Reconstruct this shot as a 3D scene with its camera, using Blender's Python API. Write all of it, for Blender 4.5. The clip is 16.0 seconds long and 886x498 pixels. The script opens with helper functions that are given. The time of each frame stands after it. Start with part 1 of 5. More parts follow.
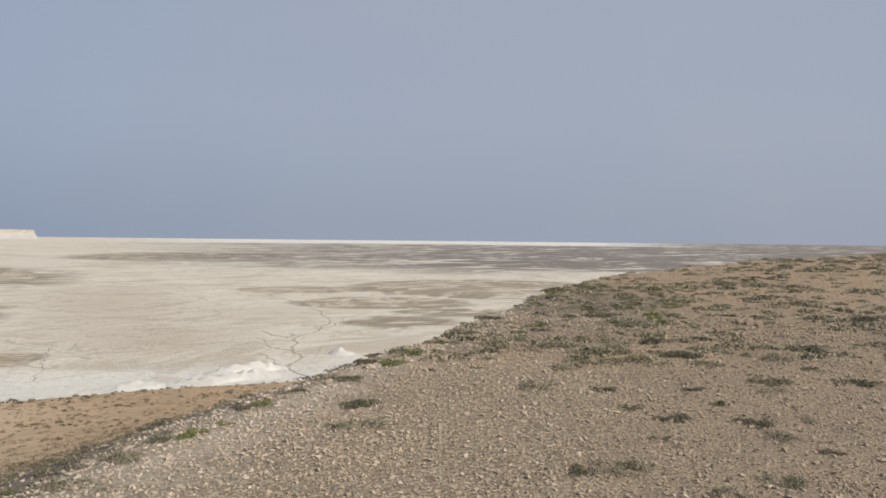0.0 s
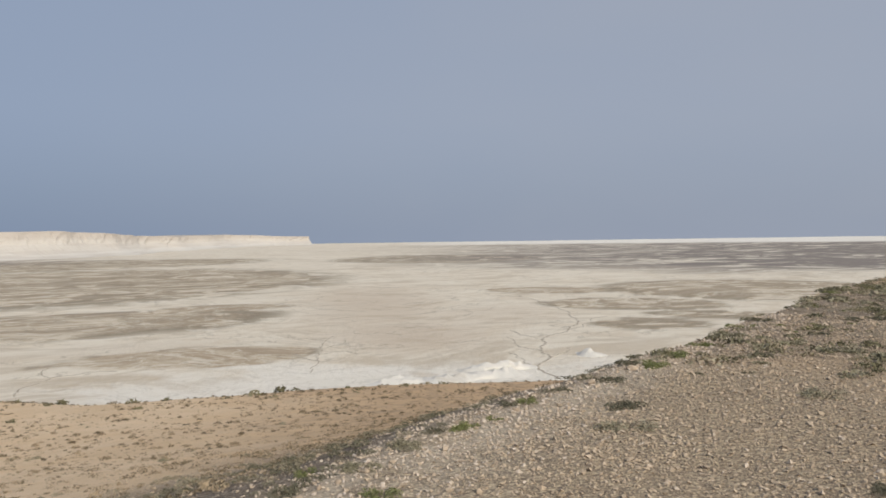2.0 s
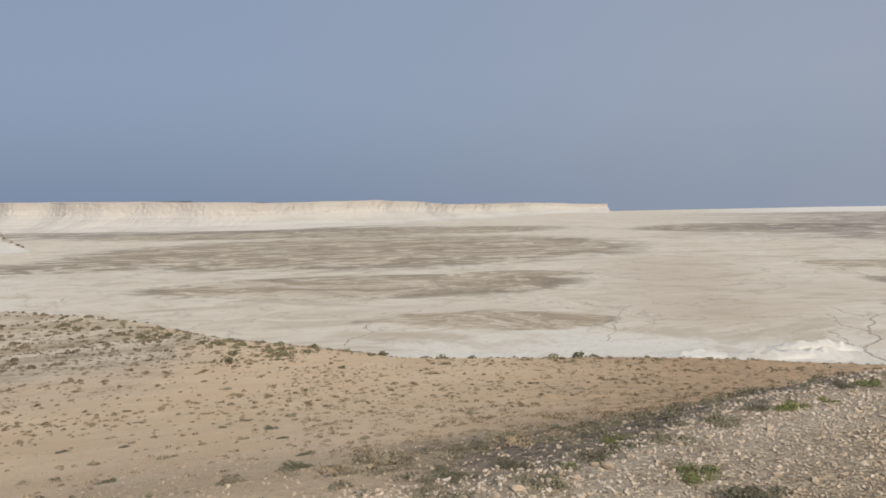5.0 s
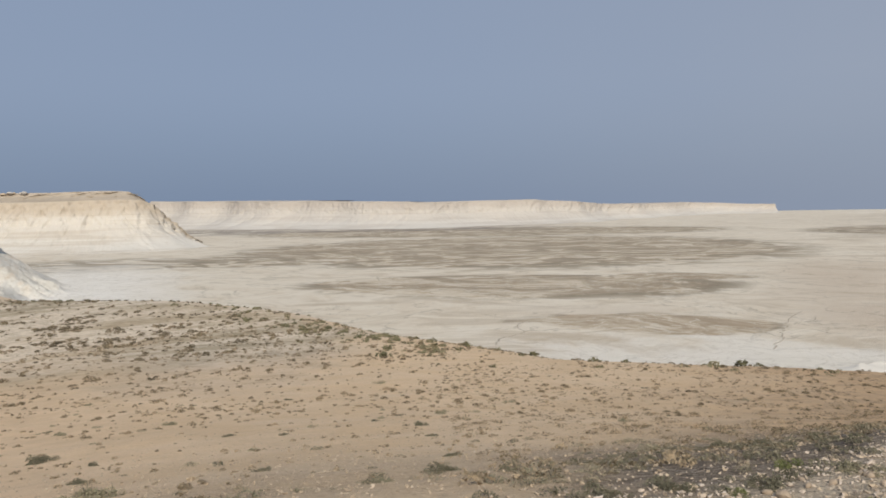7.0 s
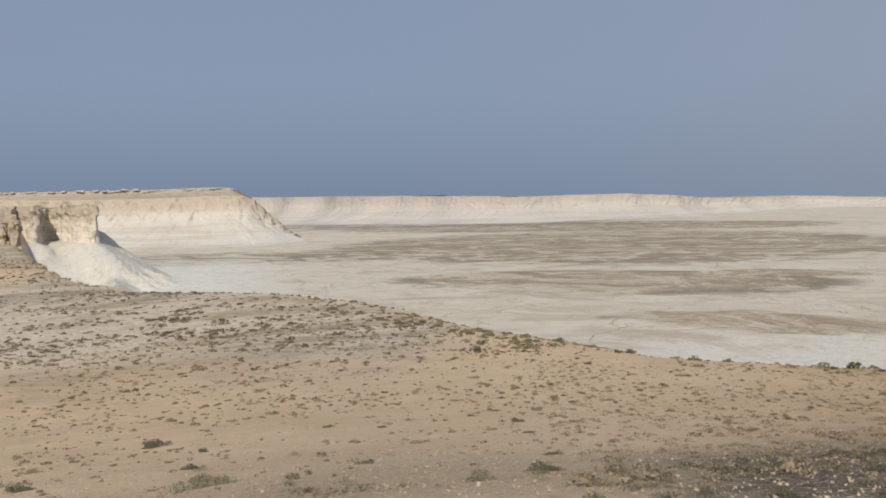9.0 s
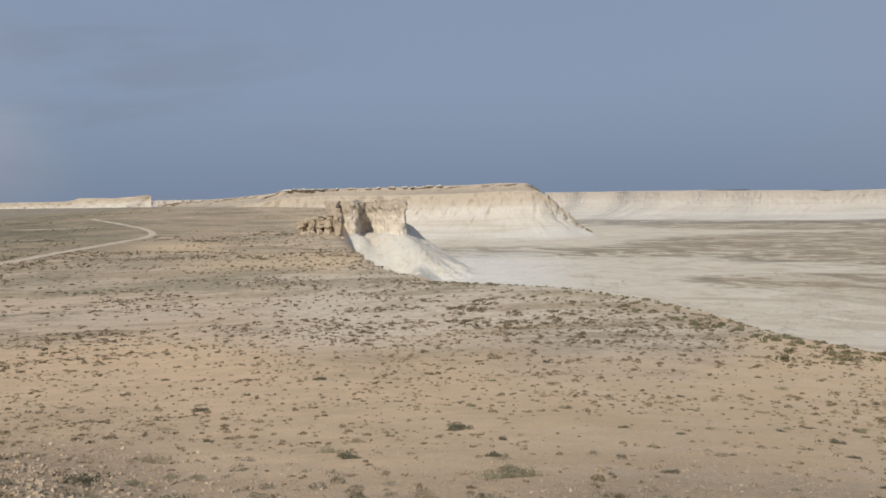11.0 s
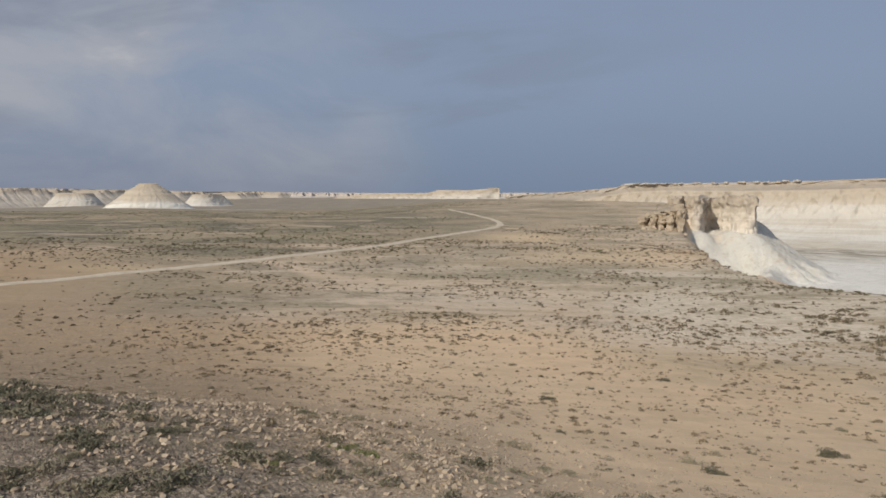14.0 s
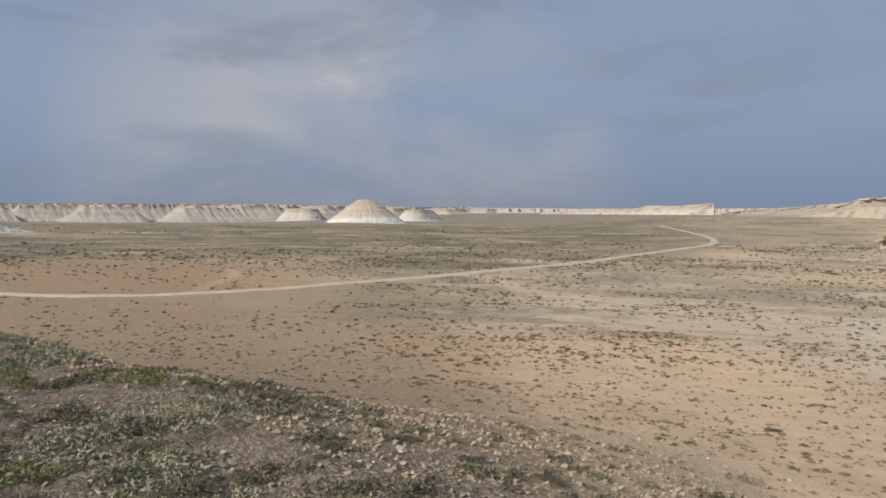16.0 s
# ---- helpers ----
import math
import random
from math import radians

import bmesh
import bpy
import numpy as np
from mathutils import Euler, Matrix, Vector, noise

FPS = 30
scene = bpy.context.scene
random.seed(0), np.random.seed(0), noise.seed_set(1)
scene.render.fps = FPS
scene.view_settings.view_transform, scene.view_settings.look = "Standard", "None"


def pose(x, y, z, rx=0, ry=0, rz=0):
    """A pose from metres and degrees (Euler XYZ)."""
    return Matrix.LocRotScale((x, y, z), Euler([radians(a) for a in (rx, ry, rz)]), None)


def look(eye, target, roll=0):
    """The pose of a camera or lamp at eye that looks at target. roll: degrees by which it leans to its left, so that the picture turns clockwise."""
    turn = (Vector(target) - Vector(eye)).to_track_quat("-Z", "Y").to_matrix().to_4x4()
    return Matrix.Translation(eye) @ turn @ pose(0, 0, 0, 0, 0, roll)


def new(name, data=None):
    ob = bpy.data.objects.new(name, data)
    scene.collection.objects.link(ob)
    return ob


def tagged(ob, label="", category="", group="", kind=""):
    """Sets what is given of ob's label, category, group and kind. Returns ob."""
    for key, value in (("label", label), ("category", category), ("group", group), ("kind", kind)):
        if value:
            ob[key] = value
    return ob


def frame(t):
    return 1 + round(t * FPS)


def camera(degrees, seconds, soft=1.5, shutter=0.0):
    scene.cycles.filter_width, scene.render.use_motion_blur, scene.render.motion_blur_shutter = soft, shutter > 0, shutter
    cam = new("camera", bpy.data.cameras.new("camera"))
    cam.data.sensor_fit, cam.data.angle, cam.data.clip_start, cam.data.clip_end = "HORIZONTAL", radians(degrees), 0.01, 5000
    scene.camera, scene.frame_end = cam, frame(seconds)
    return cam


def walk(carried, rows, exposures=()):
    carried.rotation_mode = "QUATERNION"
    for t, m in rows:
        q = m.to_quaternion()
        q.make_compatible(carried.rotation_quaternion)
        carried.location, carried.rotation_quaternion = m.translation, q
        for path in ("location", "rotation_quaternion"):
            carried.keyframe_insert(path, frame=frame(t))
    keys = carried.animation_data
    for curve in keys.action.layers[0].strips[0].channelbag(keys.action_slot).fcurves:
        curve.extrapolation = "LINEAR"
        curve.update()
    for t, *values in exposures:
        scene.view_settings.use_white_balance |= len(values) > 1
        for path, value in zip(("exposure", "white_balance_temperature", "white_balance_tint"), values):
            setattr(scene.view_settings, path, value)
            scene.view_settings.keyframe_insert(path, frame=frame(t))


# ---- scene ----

EYE = 1.65          # eye above the gravel hilltop, whose ground is z = 0
cam = camera(58.62, 16.0, soft=1.7)
ROWS = [
    (0.0, 0.000, 0.000, 0.000, 88.62, -0.60, -0.21),
    (0.5, -0.026, 0.013, 0.000, 88.37, -0.32, 3.14),
    (1.0, -0.055, 0.009, -0.003, 88.48, -0.20, 8.02),
    (1.5, -0.096, -0.010, -0.006, 88.60, 0.21, 11.01),
    (2.0, -0.139, -0.030, -0.007, 88.68, 0.78, 17.51),
    (2.5, -0.175, -0.021, -0.008, 88.39, 0.72, 20.99),
    (3.0, -0.196, -0.004, -0.018, 86.65, 0.77, 24.10),
    (3.5, -0.223, 0.027, -0.030, 86.54, 0.95, 27.98),
    (4.0, -0.233, 0.040, -0.036, 86.47, 1.21, 31.84),
    (4.2, -0.245, 0.060, -0.045, 86.48, 1.28, 33.50),
    (6.5, -0.451, 0.286, -0.120, 86.92, 0.82, 46.73),
    (7.0, -0.479, 0.333, -0.101, 86.84, 0.99, 49.96),
    (7.5, -0.515, 0.336, -0.097, 86.74, 0.61, 52.46),
    (8.0, -0.542, 0.292, -0.080, 86.62, 0.83, 52.17),
    (8.2, -0.545, 0.285, -0.079, 86.59, 0.88, 52.28),
    (10.3, -0.557, 0.252, -0.073, 86.78, 0.96, 70.71),
    (10.5, -0.563, 0.238, -0.062, 86.72, 0.80, 72.76),
    (11.0, -0.637, 0.122, -0.015, 86.67, 1.24, 77.63),
    (11.5, -0.680, 0.070, -0.003, 86.74, 0.96, 82.55),
    (12.0, -0.722, 0.018, -0.005, 86.68, 0.68, 87.57),
    (12.5, -0.720, -0.041, -0.003, 85.84, 0.15, 91.34),
    (13.0, -0.785, -0.143, 0.031, 85.73, 0.39, 95.98),
    (13.5, -0.819, -0.230, 0.049, 85.70, 0.67, 99.07),
    (14.0, -0.821, -0.325, 0.054, 86.55, 0.23, 101.96),
    (14.5, -0.848, -0.409, 0.051, 87.34, 0.38, 104.95),
    (15.0, -0.854, -0.461, 0.050, 87.37, 0.21, 107.66),
    (15.5, -0.840, -0.545, 0.044, 87.77, 0.30, 112.08),
    (16.0, -0.879, -0.575, 0.039, 87.72, 0.06, 116.79),
]
walk(cam, [(t, pose(x, y, EYE + z, rx, ry, rz)) for t, x, y, z, rx, ry, rz in ROWS],
     exposures=((0, 0.20), (1.5, 0.17), (2.5, 0.08), (4, 0.05), (6.5, 0.13), (7, 0.06), (8, -0.02), (11, -0.03), (12.5, -0.07), (14, -0.07), (15, 0.0), (16, 0.07)))

# ---------------------------------------------------------------- light
SUN_AZ, SUN_EL = 238.0, 35.0      # bearing, counter-clockwise from +y, and height of the sun


def bearing(az):
    """Unit vector in plan for a bearing in degrees, counter-clockwise from +y."""
    a = np.radians(az)
    return -np.sin(a), np.cos(a)


sx, sy = bearing(SUN_AZ)
ce = math.cos(radians(SUN_EL))
sun = new("sun", bpy.data.lights.new("sun", "SUN"))
sun.data.energy, sun.data.angle, sun.data.color = 3.7, radians(1.0), (1.0, 0.925, 0.80)
sun.matrix_basis = look((sx * ce * 100, sy * ce * 100, math.sin(radians(SUN_EL)) * 100), (0, 0, 0))


class Nodes:
    """Short way to write a node tree."""

    def __init__(self, tree):
        self.tree = tree
        tree.nodes.clear()

    def put(self, n_in, value):
        if isinstance(value, bpy.types.NodeSocket):
            self.tree.links.new(value, n_in)
        else:
            n_in.default_value = value

    def math(self, op, a, b=0.0, clamp=False):
        n = self.tree.nodes.new("ShaderNodeMath")
        n.operation, n.use_clamp = op, clamp
        self.put(n.inputs[0], a)
        self.put(n.inputs[1], b)
        return n.outputs[0]

    def mix(self, f, a, b, blend="MIX"):
        n = self.tree.nodes.new("ShaderNodeMix")
        n.data_type, n.blend_type = "RGBA", blend
        self.put(n.inputs[0], f)
        for k, v in ((6, a), (7, b)):
            if not isinstance(v, bpy.types.NodeSocket) and len(v) == 3:
                v = (*v, 1)
            self.put(n.inputs[k], v)
        return n.outputs[2]

    def noise(self, vec, scale, detail=4.0, rough=0.55, distort=0.0):
        n = self.tree.nodes.new("ShaderNodeTexNoise")
        self.put(n.inputs["Vector"], vec)
        n.inputs["Scale"].default_value, n.inputs["Detail"].default_value = scale, detail
        n.inputs["Roughness"].default_value, n.inputs["Distortion"].default_value = rough, distort
        return n.outputs[0]

    def ramp(self, f, a, b, smooth=True):
        n = self.tree.nodes.new("ShaderNodeMapRange")
        n.interpolation_type = "SMOOTHSTEP" if smooth else "LINEAR"
        self.put(n.inputs[0], f)
        n.inputs[1].default_value, n.inputs[2].default_value = a, b
        return n.outputs[0]

    def scale(self, vec, xyz, turn=0.0):
        n = self.tree.nodes.new("ShaderNodeMapping")
        self.put(n.inputs[0], vec)
        n.inputs[2].default_value = (0, 0, radians(turn))
        n.inputs[3].default_value = xyz
        return n.outputs[0]

    def attr(self, name, out=2):
        n = self.tree.nodes.new("ShaderNodeAttribute")
        n.attribute_name = name
        return n.outputs[out]

    def place(self):
        return self.tree.nodes.new("ShaderNodeNewGeometry").outputs["Position"]

    def bsdf(self, colour, rough=0.9, bump=None, strength=0.5, dist=0.05, spec=0.2):
        n = self.tree.nodes.new("ShaderNodeBsdfPrincipled")
        self.put(n.inputs["Base Color"], (*colour, 1) if isinstance(colour, tuple) else colour)
        self.put(n.inputs["Roughness"], rough)
        n.inputs["Specular IOR Level"].default_value = spec
        if bump is not None:
            b = self.tree.nodes.new("ShaderNodeBump")
            b.inputs["Strength"].default_value, b.inputs["Distance"].default_value = strength, dist
            self.put(b.inputs["Height"], bump)
            self.tree.links.new(b.outputs[0], n.inputs["Normal"])
        o = self.tree.nodes.new("ShaderNodeOutputMaterial")
        self.tree.links.new(n.outputs[0], o.inputs[0])


def material(name):
    m = bpy.data.materials.new(name)
    m.use_nodes = True
    return m, Nodes(m.node_tree)


# sky: clear air under a broken veil of high cloud
world = bpy.data.worlds.new("sky")
scene.world = world
world.use_nodes = True
N = Nodes(world.node_tree)
way = world.node_tree.nodes.new("ShaderNodeTexCoord").outputs["Generated"]
sky = world.node_tree.nodes.new("ShaderNodeTexSky")
sky.sky_type, sky.sun_disc = "NISHITA", False
sky.sun_elevation, sky.sun_rotation = radians(SUN_EL), radians(-SUN_AZ)
sky.dust_density, sky.air_density = 2.0, 1.0
clear = N.mix(1.0, sky.outputs[0], (0.055, 0.055, 0.055), "MULTIPLY")
sep = world.node_tree.nodes.new("ShaderNodeSeparateXYZ")
world.node_tree.links.new(way, sep.inputs[0])
lift = sep.outputs[2]
flat = N.scale(way, (1.0, 1.0, 2.6))
soft = N.noise(flat, 2.2, 3.0, 0.5, 0.3)
fine = N.noise(flat, 7.0, 5.0, 0.6, 0.4)
# the veil is thick in the north-east and broken in the south-west
west = N.ramp(N.math("ADD", N.math("MULTIPLY", sep.outputs[0], -0.829), N.math("MULTIPLY", sep.outputs[1], -0.559)), 0.915, 0.995)
east = N.ramp(N.math("ADD", N.math("MULTIPLY", sep.outputs[1], 0.85), N.math("MULTIPLY", sep.outputs[0], 0.5)), -0.15, 1.28)
high = N.ramp(lift, 0.0, 0.16)
base = N.mix(high, N.mix(N.math("MULTIPLY", west, 0.75), (0.200, 0.264, 0.381), (0.222, 0.258, 0.345)), (0.258, 0.325, 0.452))
base = N.mix(N.math("MULTIPLY", east, N.math("ADD", N.math("MULTIPLY", soft, 0.6), 0.45)), base, (0.365, 0.388, 0.445))
puff = N.noise(N.scale(way, (1.0, 1.0, 2.0)), 4.2, 7.0, 0.58, 0.5)
cloud = N.math("MULTIPLY", N.ramp(N.math("ADD", N.math("MULTIPLY", soft, 0.5), N.math("MULTIPLY", puff, 0.6)), 0.40, 0.72), N.math("MULTIPLY", west, N.ramp(lift, -0.06, 0.13)))
base = N.mix(cloud, base, (0.420, 0.432, 0.475))
far_west = N.ramp(N.math("ADD", N.math("MULTIPLY", sep.outputs[0], -0.72), N.math("MULTIPLY", sep.outputs[1], -0.69)), 0.55, 0.90)
murk = N.noise(N.scale(way, (1.0, 1.0, 4.5)), 3.4, 5.0, 0.55, 0.4)
base = N.mix(N.math("MULTIPLY", N.math("MULTIPLY", N.ramp(murk, 0.46, 0.68), far_west), 0.6), base, (0.222, 0.255, 0.335))
bright = N.math("MULTIPLY", N.ramp(puff, 0.60, 0.72), N.math("MULTIPLY", west, N.ramp(lift, 0.1, 0.2)))
base = N.mix(N.math("MULTIPLY", bright, 0.45), base, (0.62, 0.62, 0.63))
colour = N.mix(0.92, clear, base)
bg = world.node_tree.nodes.new("ShaderNodeBackground")
world.node_tree.links.new(colour, bg.inputs[0])
bg.inputs[1].default_value = 1.0
wo = world.node_tree.nodes.new("ShaderNodeOutputWorld")
world.node_tree.links.new(bg.outputs[0], wo.inputs[0])

# ---------------------------------------------------------------- numbers on arrays


def hash2(i, j, seed):
    n = (i.astype(np.int64) * 374761393 + j.astype(np.int64) * 668265263 + seed * 974634777) & 0x7FFFFFFF
    n = ((n ^ (n >> 13)) * 1274126177) & 0x7FFFFFFF
    return ((n ^ (n >> 16)) & 0xFFFF) / 65535.0


def vnoise(x, y, seed=0):
    """Smooth value noise, 0 to 1, one cell a unit."""
    i, j = np.floor(x), np.floor(y)
    u, v = x - i, y - j
    u, v = u * u * (3 - 2 * u), v * v * (3 - 2 * v)
    a, b = hash2(i, j, seed), hash2(i + 1, j, seed)
    c, d = hash2(i, j + 1, seed), hash2(i + 1, j + 1, seed)
    return a + (b - a) * u + (c - a) * v + (a - b - c + d) * u * v


def fbm(x, y, seed=0, octaves=4):
    """Summed noise, about -1 to 1."""
    out, amp, tot = 0.0, 1.0, 0.0
    for k in range(octaves):
        out = out + amp * (vnoise(x * 2 ** k, y * 2 ** k, seed + 17 * k) * 2 - 1)
        tot += amp
        amp *= 0.5
    return out / tot


def step(a, b, x):
    t = np.clip((x - a) / (b - a), 0, 1)
    return t * t * (3 - 2 * t)


def signed(px, py, poly):
    """Distance to a closed line, positive inside."""
    best = np.full(px.shape, 1e9)
    inside = np.zeros(px.shape, bool)
    n = len(poly)
    for k in range(n):
        (ax, ay), (bx, by) = poly[k], poly[(k + 1) % n]
        dx, dy = bx - ax, by - ay
        t = np.clip(((px - ax) * dx + (py - ay) * dy) / (dx * dx + dy * dy), 0, 1)
        best = np.minimum(best, np.hypot(px - ax - t * dx, py - ay - t * dy))
        if ay != by:
            inside ^= ((ay > py) != (by > py)) & (px < (bx - ax) * (py - ay) / (by - ay) + ax)
    return np.where(inside, best, -best)


def polar(az, r):
    x, y = bearing(az)
    return x * r, y * r


# ---------------------------------------------------------------- the lie of the land
PLAIN = -68.5
# rim of the gravel hilltop: bearing, distance
RIM_AZ = (-180, -120, -60, -40, -29, -20, -13, -9, -5, 1, 6, 10, 16, 26, 31, 39, 50, 70, 90, 111, 124, 132, 138, 141, 146, 160, 180)
RIM_R = (60, 110, 100, 70, 53, 36, 28, 21, 15, 11, 9.2, 8.0, 7.0, 5.5, 4.9, 4.4, 4.1, 3.9, 3.9, 4.4, 5.9, 7.4, 8.8, 9.9, 12.2, 24, 60)
# edge of the plateau above the white plain
EDGE = [polar(a, r) for a, r in (
    (-150, 3500), (-100, 900), (-60, 190), (-40, 120), (-28, 78), (-15, 48), (-5, 44), (9, 45), (22, 46), (34, 46), (44, 48), (49, 56), (53, 64), (57, 71),
    (64, 99), (70.02, 120), (76.08, 130), (80.11, 136), (82.13, 165), (83.95, 225), (85.06, 300), (85.76, 420), (86.16, 600), (85.76, 760),
    (85.36, 900), (86.16, 1150), (88.18, 1500), (92.2, 2600), (96.22, 5200), (130.2, 9000), (170.2, 9000))]
HEAD = [polar(a, r) for a, r in ((85.6, 766), (84.95, 782), (84.4, 760), (83.95, 762), (83.7, 790), (82.9, 792), (82.2, 780), (81.8, 768), (80.6, 765), (80.25, 776), (80.1, 835), (82.13, 870), (85.6, 900))]


# how far the country rises or sinks with distance, degrees by bearing
TILT_AZ = (-180, -60, -20, 0, 20, 36, 52, 68, 80, 84, 88, 92, 102, 112, 120, 132, 146, 180)
TILT = (0.5, 0.5, 0.48, 0.27, 0.10, 0.01, -0.10, -0.20, -0.25, -0.17, -0.07, 0.03, 0.26, 0.46, 0.62, 0.80, 0.97, 0.5)


def smin(a, b, k):
    h = np.clip(0.5 + 0.5 * (b - a) / k, 0, 1)
    return b + (a - b) * h - k * h * (1 - h)


def land(x, y):
    """Height of the ground, and how far inside the plateau's edge and the hilltop's rim a place lies."""
    r = np.hypot(x, y) + 1e-9
    az = np.degrees(np.arctan2(-x, y))
    rim = np.interp(az, RIM_AZ, RIM_R)
    out = np.maximum(r - rim, 0)
    wide = step(20, 60, rim)
    ease = 0.8 + 14 * step(95, 120, az) * step(175, 150, az)      # the western brow is rounder
    hill = 11.6 * (1 - np.exp((np.sqrt(ease) - np.sqrt(out * out + ease)) / 38))
    top = -hill * (1 - 0.25 * wide)
    # the plateau rises gently ahead of the headland and sinks towards the butte
    rise = step(350, 900, r) * step(112, 96, az) * step(60, 80, az)
    sink = step(300, 1900, r) * step(98, 118, az) * (1 - 0.34 * step(132, 124, az))
    back = step(1500, 2800, r) * step(125, 114, az) * step(96, 104, az)
    top = top + 12.5 * rise - 25.0 * sink + 18.0 * back
    lean = np.minimum(r, 3000) * np.tan(np.radians(np.interp(az, TILT_AZ, TILT)))
    top = top + lean
    top = top + 0.5 * step(25, 90, r) * fbm(x / 45, y / 45, 3) + 0.9 * step(90, 300, r) * fbm(x / 130, y / 130, 5) + 0.10 * step(4, 15, r) * fbm(x / 4, y / 4, 7)
    top = top + 0.035 * fbm(x / 0.9, y / 0.9, 8, 3) * step(1.5, 4, r)
    d = signed(x, y, EDGE) + 3.0 * step(60, 200, r) * fbm(x / 30, y / 30, 9)
    s = np.maximum(-d, 0)
    steep = 0.7 + 1.5 * step(79.5, 82, az) * step(900, 720, r)
    drop = np.where(s < 14, s * s / 40, 4.9 + (s - 14) * steep)
    drop = np.where(steep > 1.2, np.maximum(drop, (s - 2) * steep), drop)
    drop = drop * (1 + 0.12 * fbm(x / 14, y / 14, 12) * step(10, 30, s))
    z = top - drop
    h = signed(x, y, HEAD)
    gul = fbm(np.degrees(np.arctan2(y - 110, x + 800)) / 4.5, r / 90, 21)
    talus = np.where(h > 0, -24.0, -24.0 + h * (0.70 + 0.22 * gul)) + 2.2 * fbm(x / 14, y / 14, 22) * step(2, -12, h) + 3.0 * fbm(x / 17, y / 17, 25)
    hx, hy = polar(80.1, 832)
    talus = talus + lean + 9 * np.exp(-((x - hx) ** 2 + (y - hy) ** 2) / 22 ** 2)      # a heap of scree behind the pillar
    z = np.maximum(z, np.where(r > 500, talus, -999))
    floor_z = PLAIN + 1.2 * fbm(x / 260, y / 260, 31) * step(200, 900, r) + 0.5 * fbm(x / 40, y / 40, 32) * step(2500, 600, r)
    plain = z < floor_z + 0.5
    z = -smin(-z, -floor_z, 6.0)
    white = np.maximum(step(8, 24, s + 6 * fbm(x / 9, y / 9, 41)), np.where((talus > top - drop) & (r > 500) & (s > 4), 1, 0))
    return z, d, r - rim, r, az, white, step(6, 0, z - floor_z)


def mesh_of(name, v, faces, mats, smooth=True):
    """A mesh from arrays; faces is a list of index arrays, all of one width each."""
    me = bpy.data.meshes.new(name)
    me.vertices.add(len(v))
    me.vertices.foreach_set("co", np.ascontiguousarray(v, np.float32).ravel())
    tot = sum(f.size for f in faces)
    num = sum(len(f) for f in faces)
    me.loops.add(tot)
    me.polygons.add(num)
    me.loops.foreach_set("vertex_index", np.concatenate([f.ravel() for f in faces]).astype(np.int32))
    widths = np.concatenate([np.full(len(f), f.shape[1]) for f in faces])
    me.polygons.foreach_set("loop_start", np.concatenate([[0], np.cumsum(widths)[:-1]]).astype(np.int32))
    me.polygons.foreach_set("use_smooth", np.full(num, smooth))
    for m in mats if isinstance(mats, (list, tuple)) else [mats]:
        me.materials.append(m)
    me.update(calc_edges=True)
    return me


def give(me, name, values):
    a = me.attributes.new(name, "FLOAT", "POINT")
    a.data.foreach_set("value", np.ascontiguousarray(values, np.float32))


def grid_faces(rows, cols, wrap=False):
    i = np.arange(rows - 1)[:, None] * cols
    j = np.arange(cols if wrap else cols - 1)[None, :]
    k = (j + 1) % cols
    return np.stack([i + j, i + k, i + cols + k, i + cols + j], -1).reshape(-1, 4)


def part(name, me, parent, label=""):
    ob = new(name, me)
    ob.parent = parent
    if label:
        tagged(ob, label)
    return ob


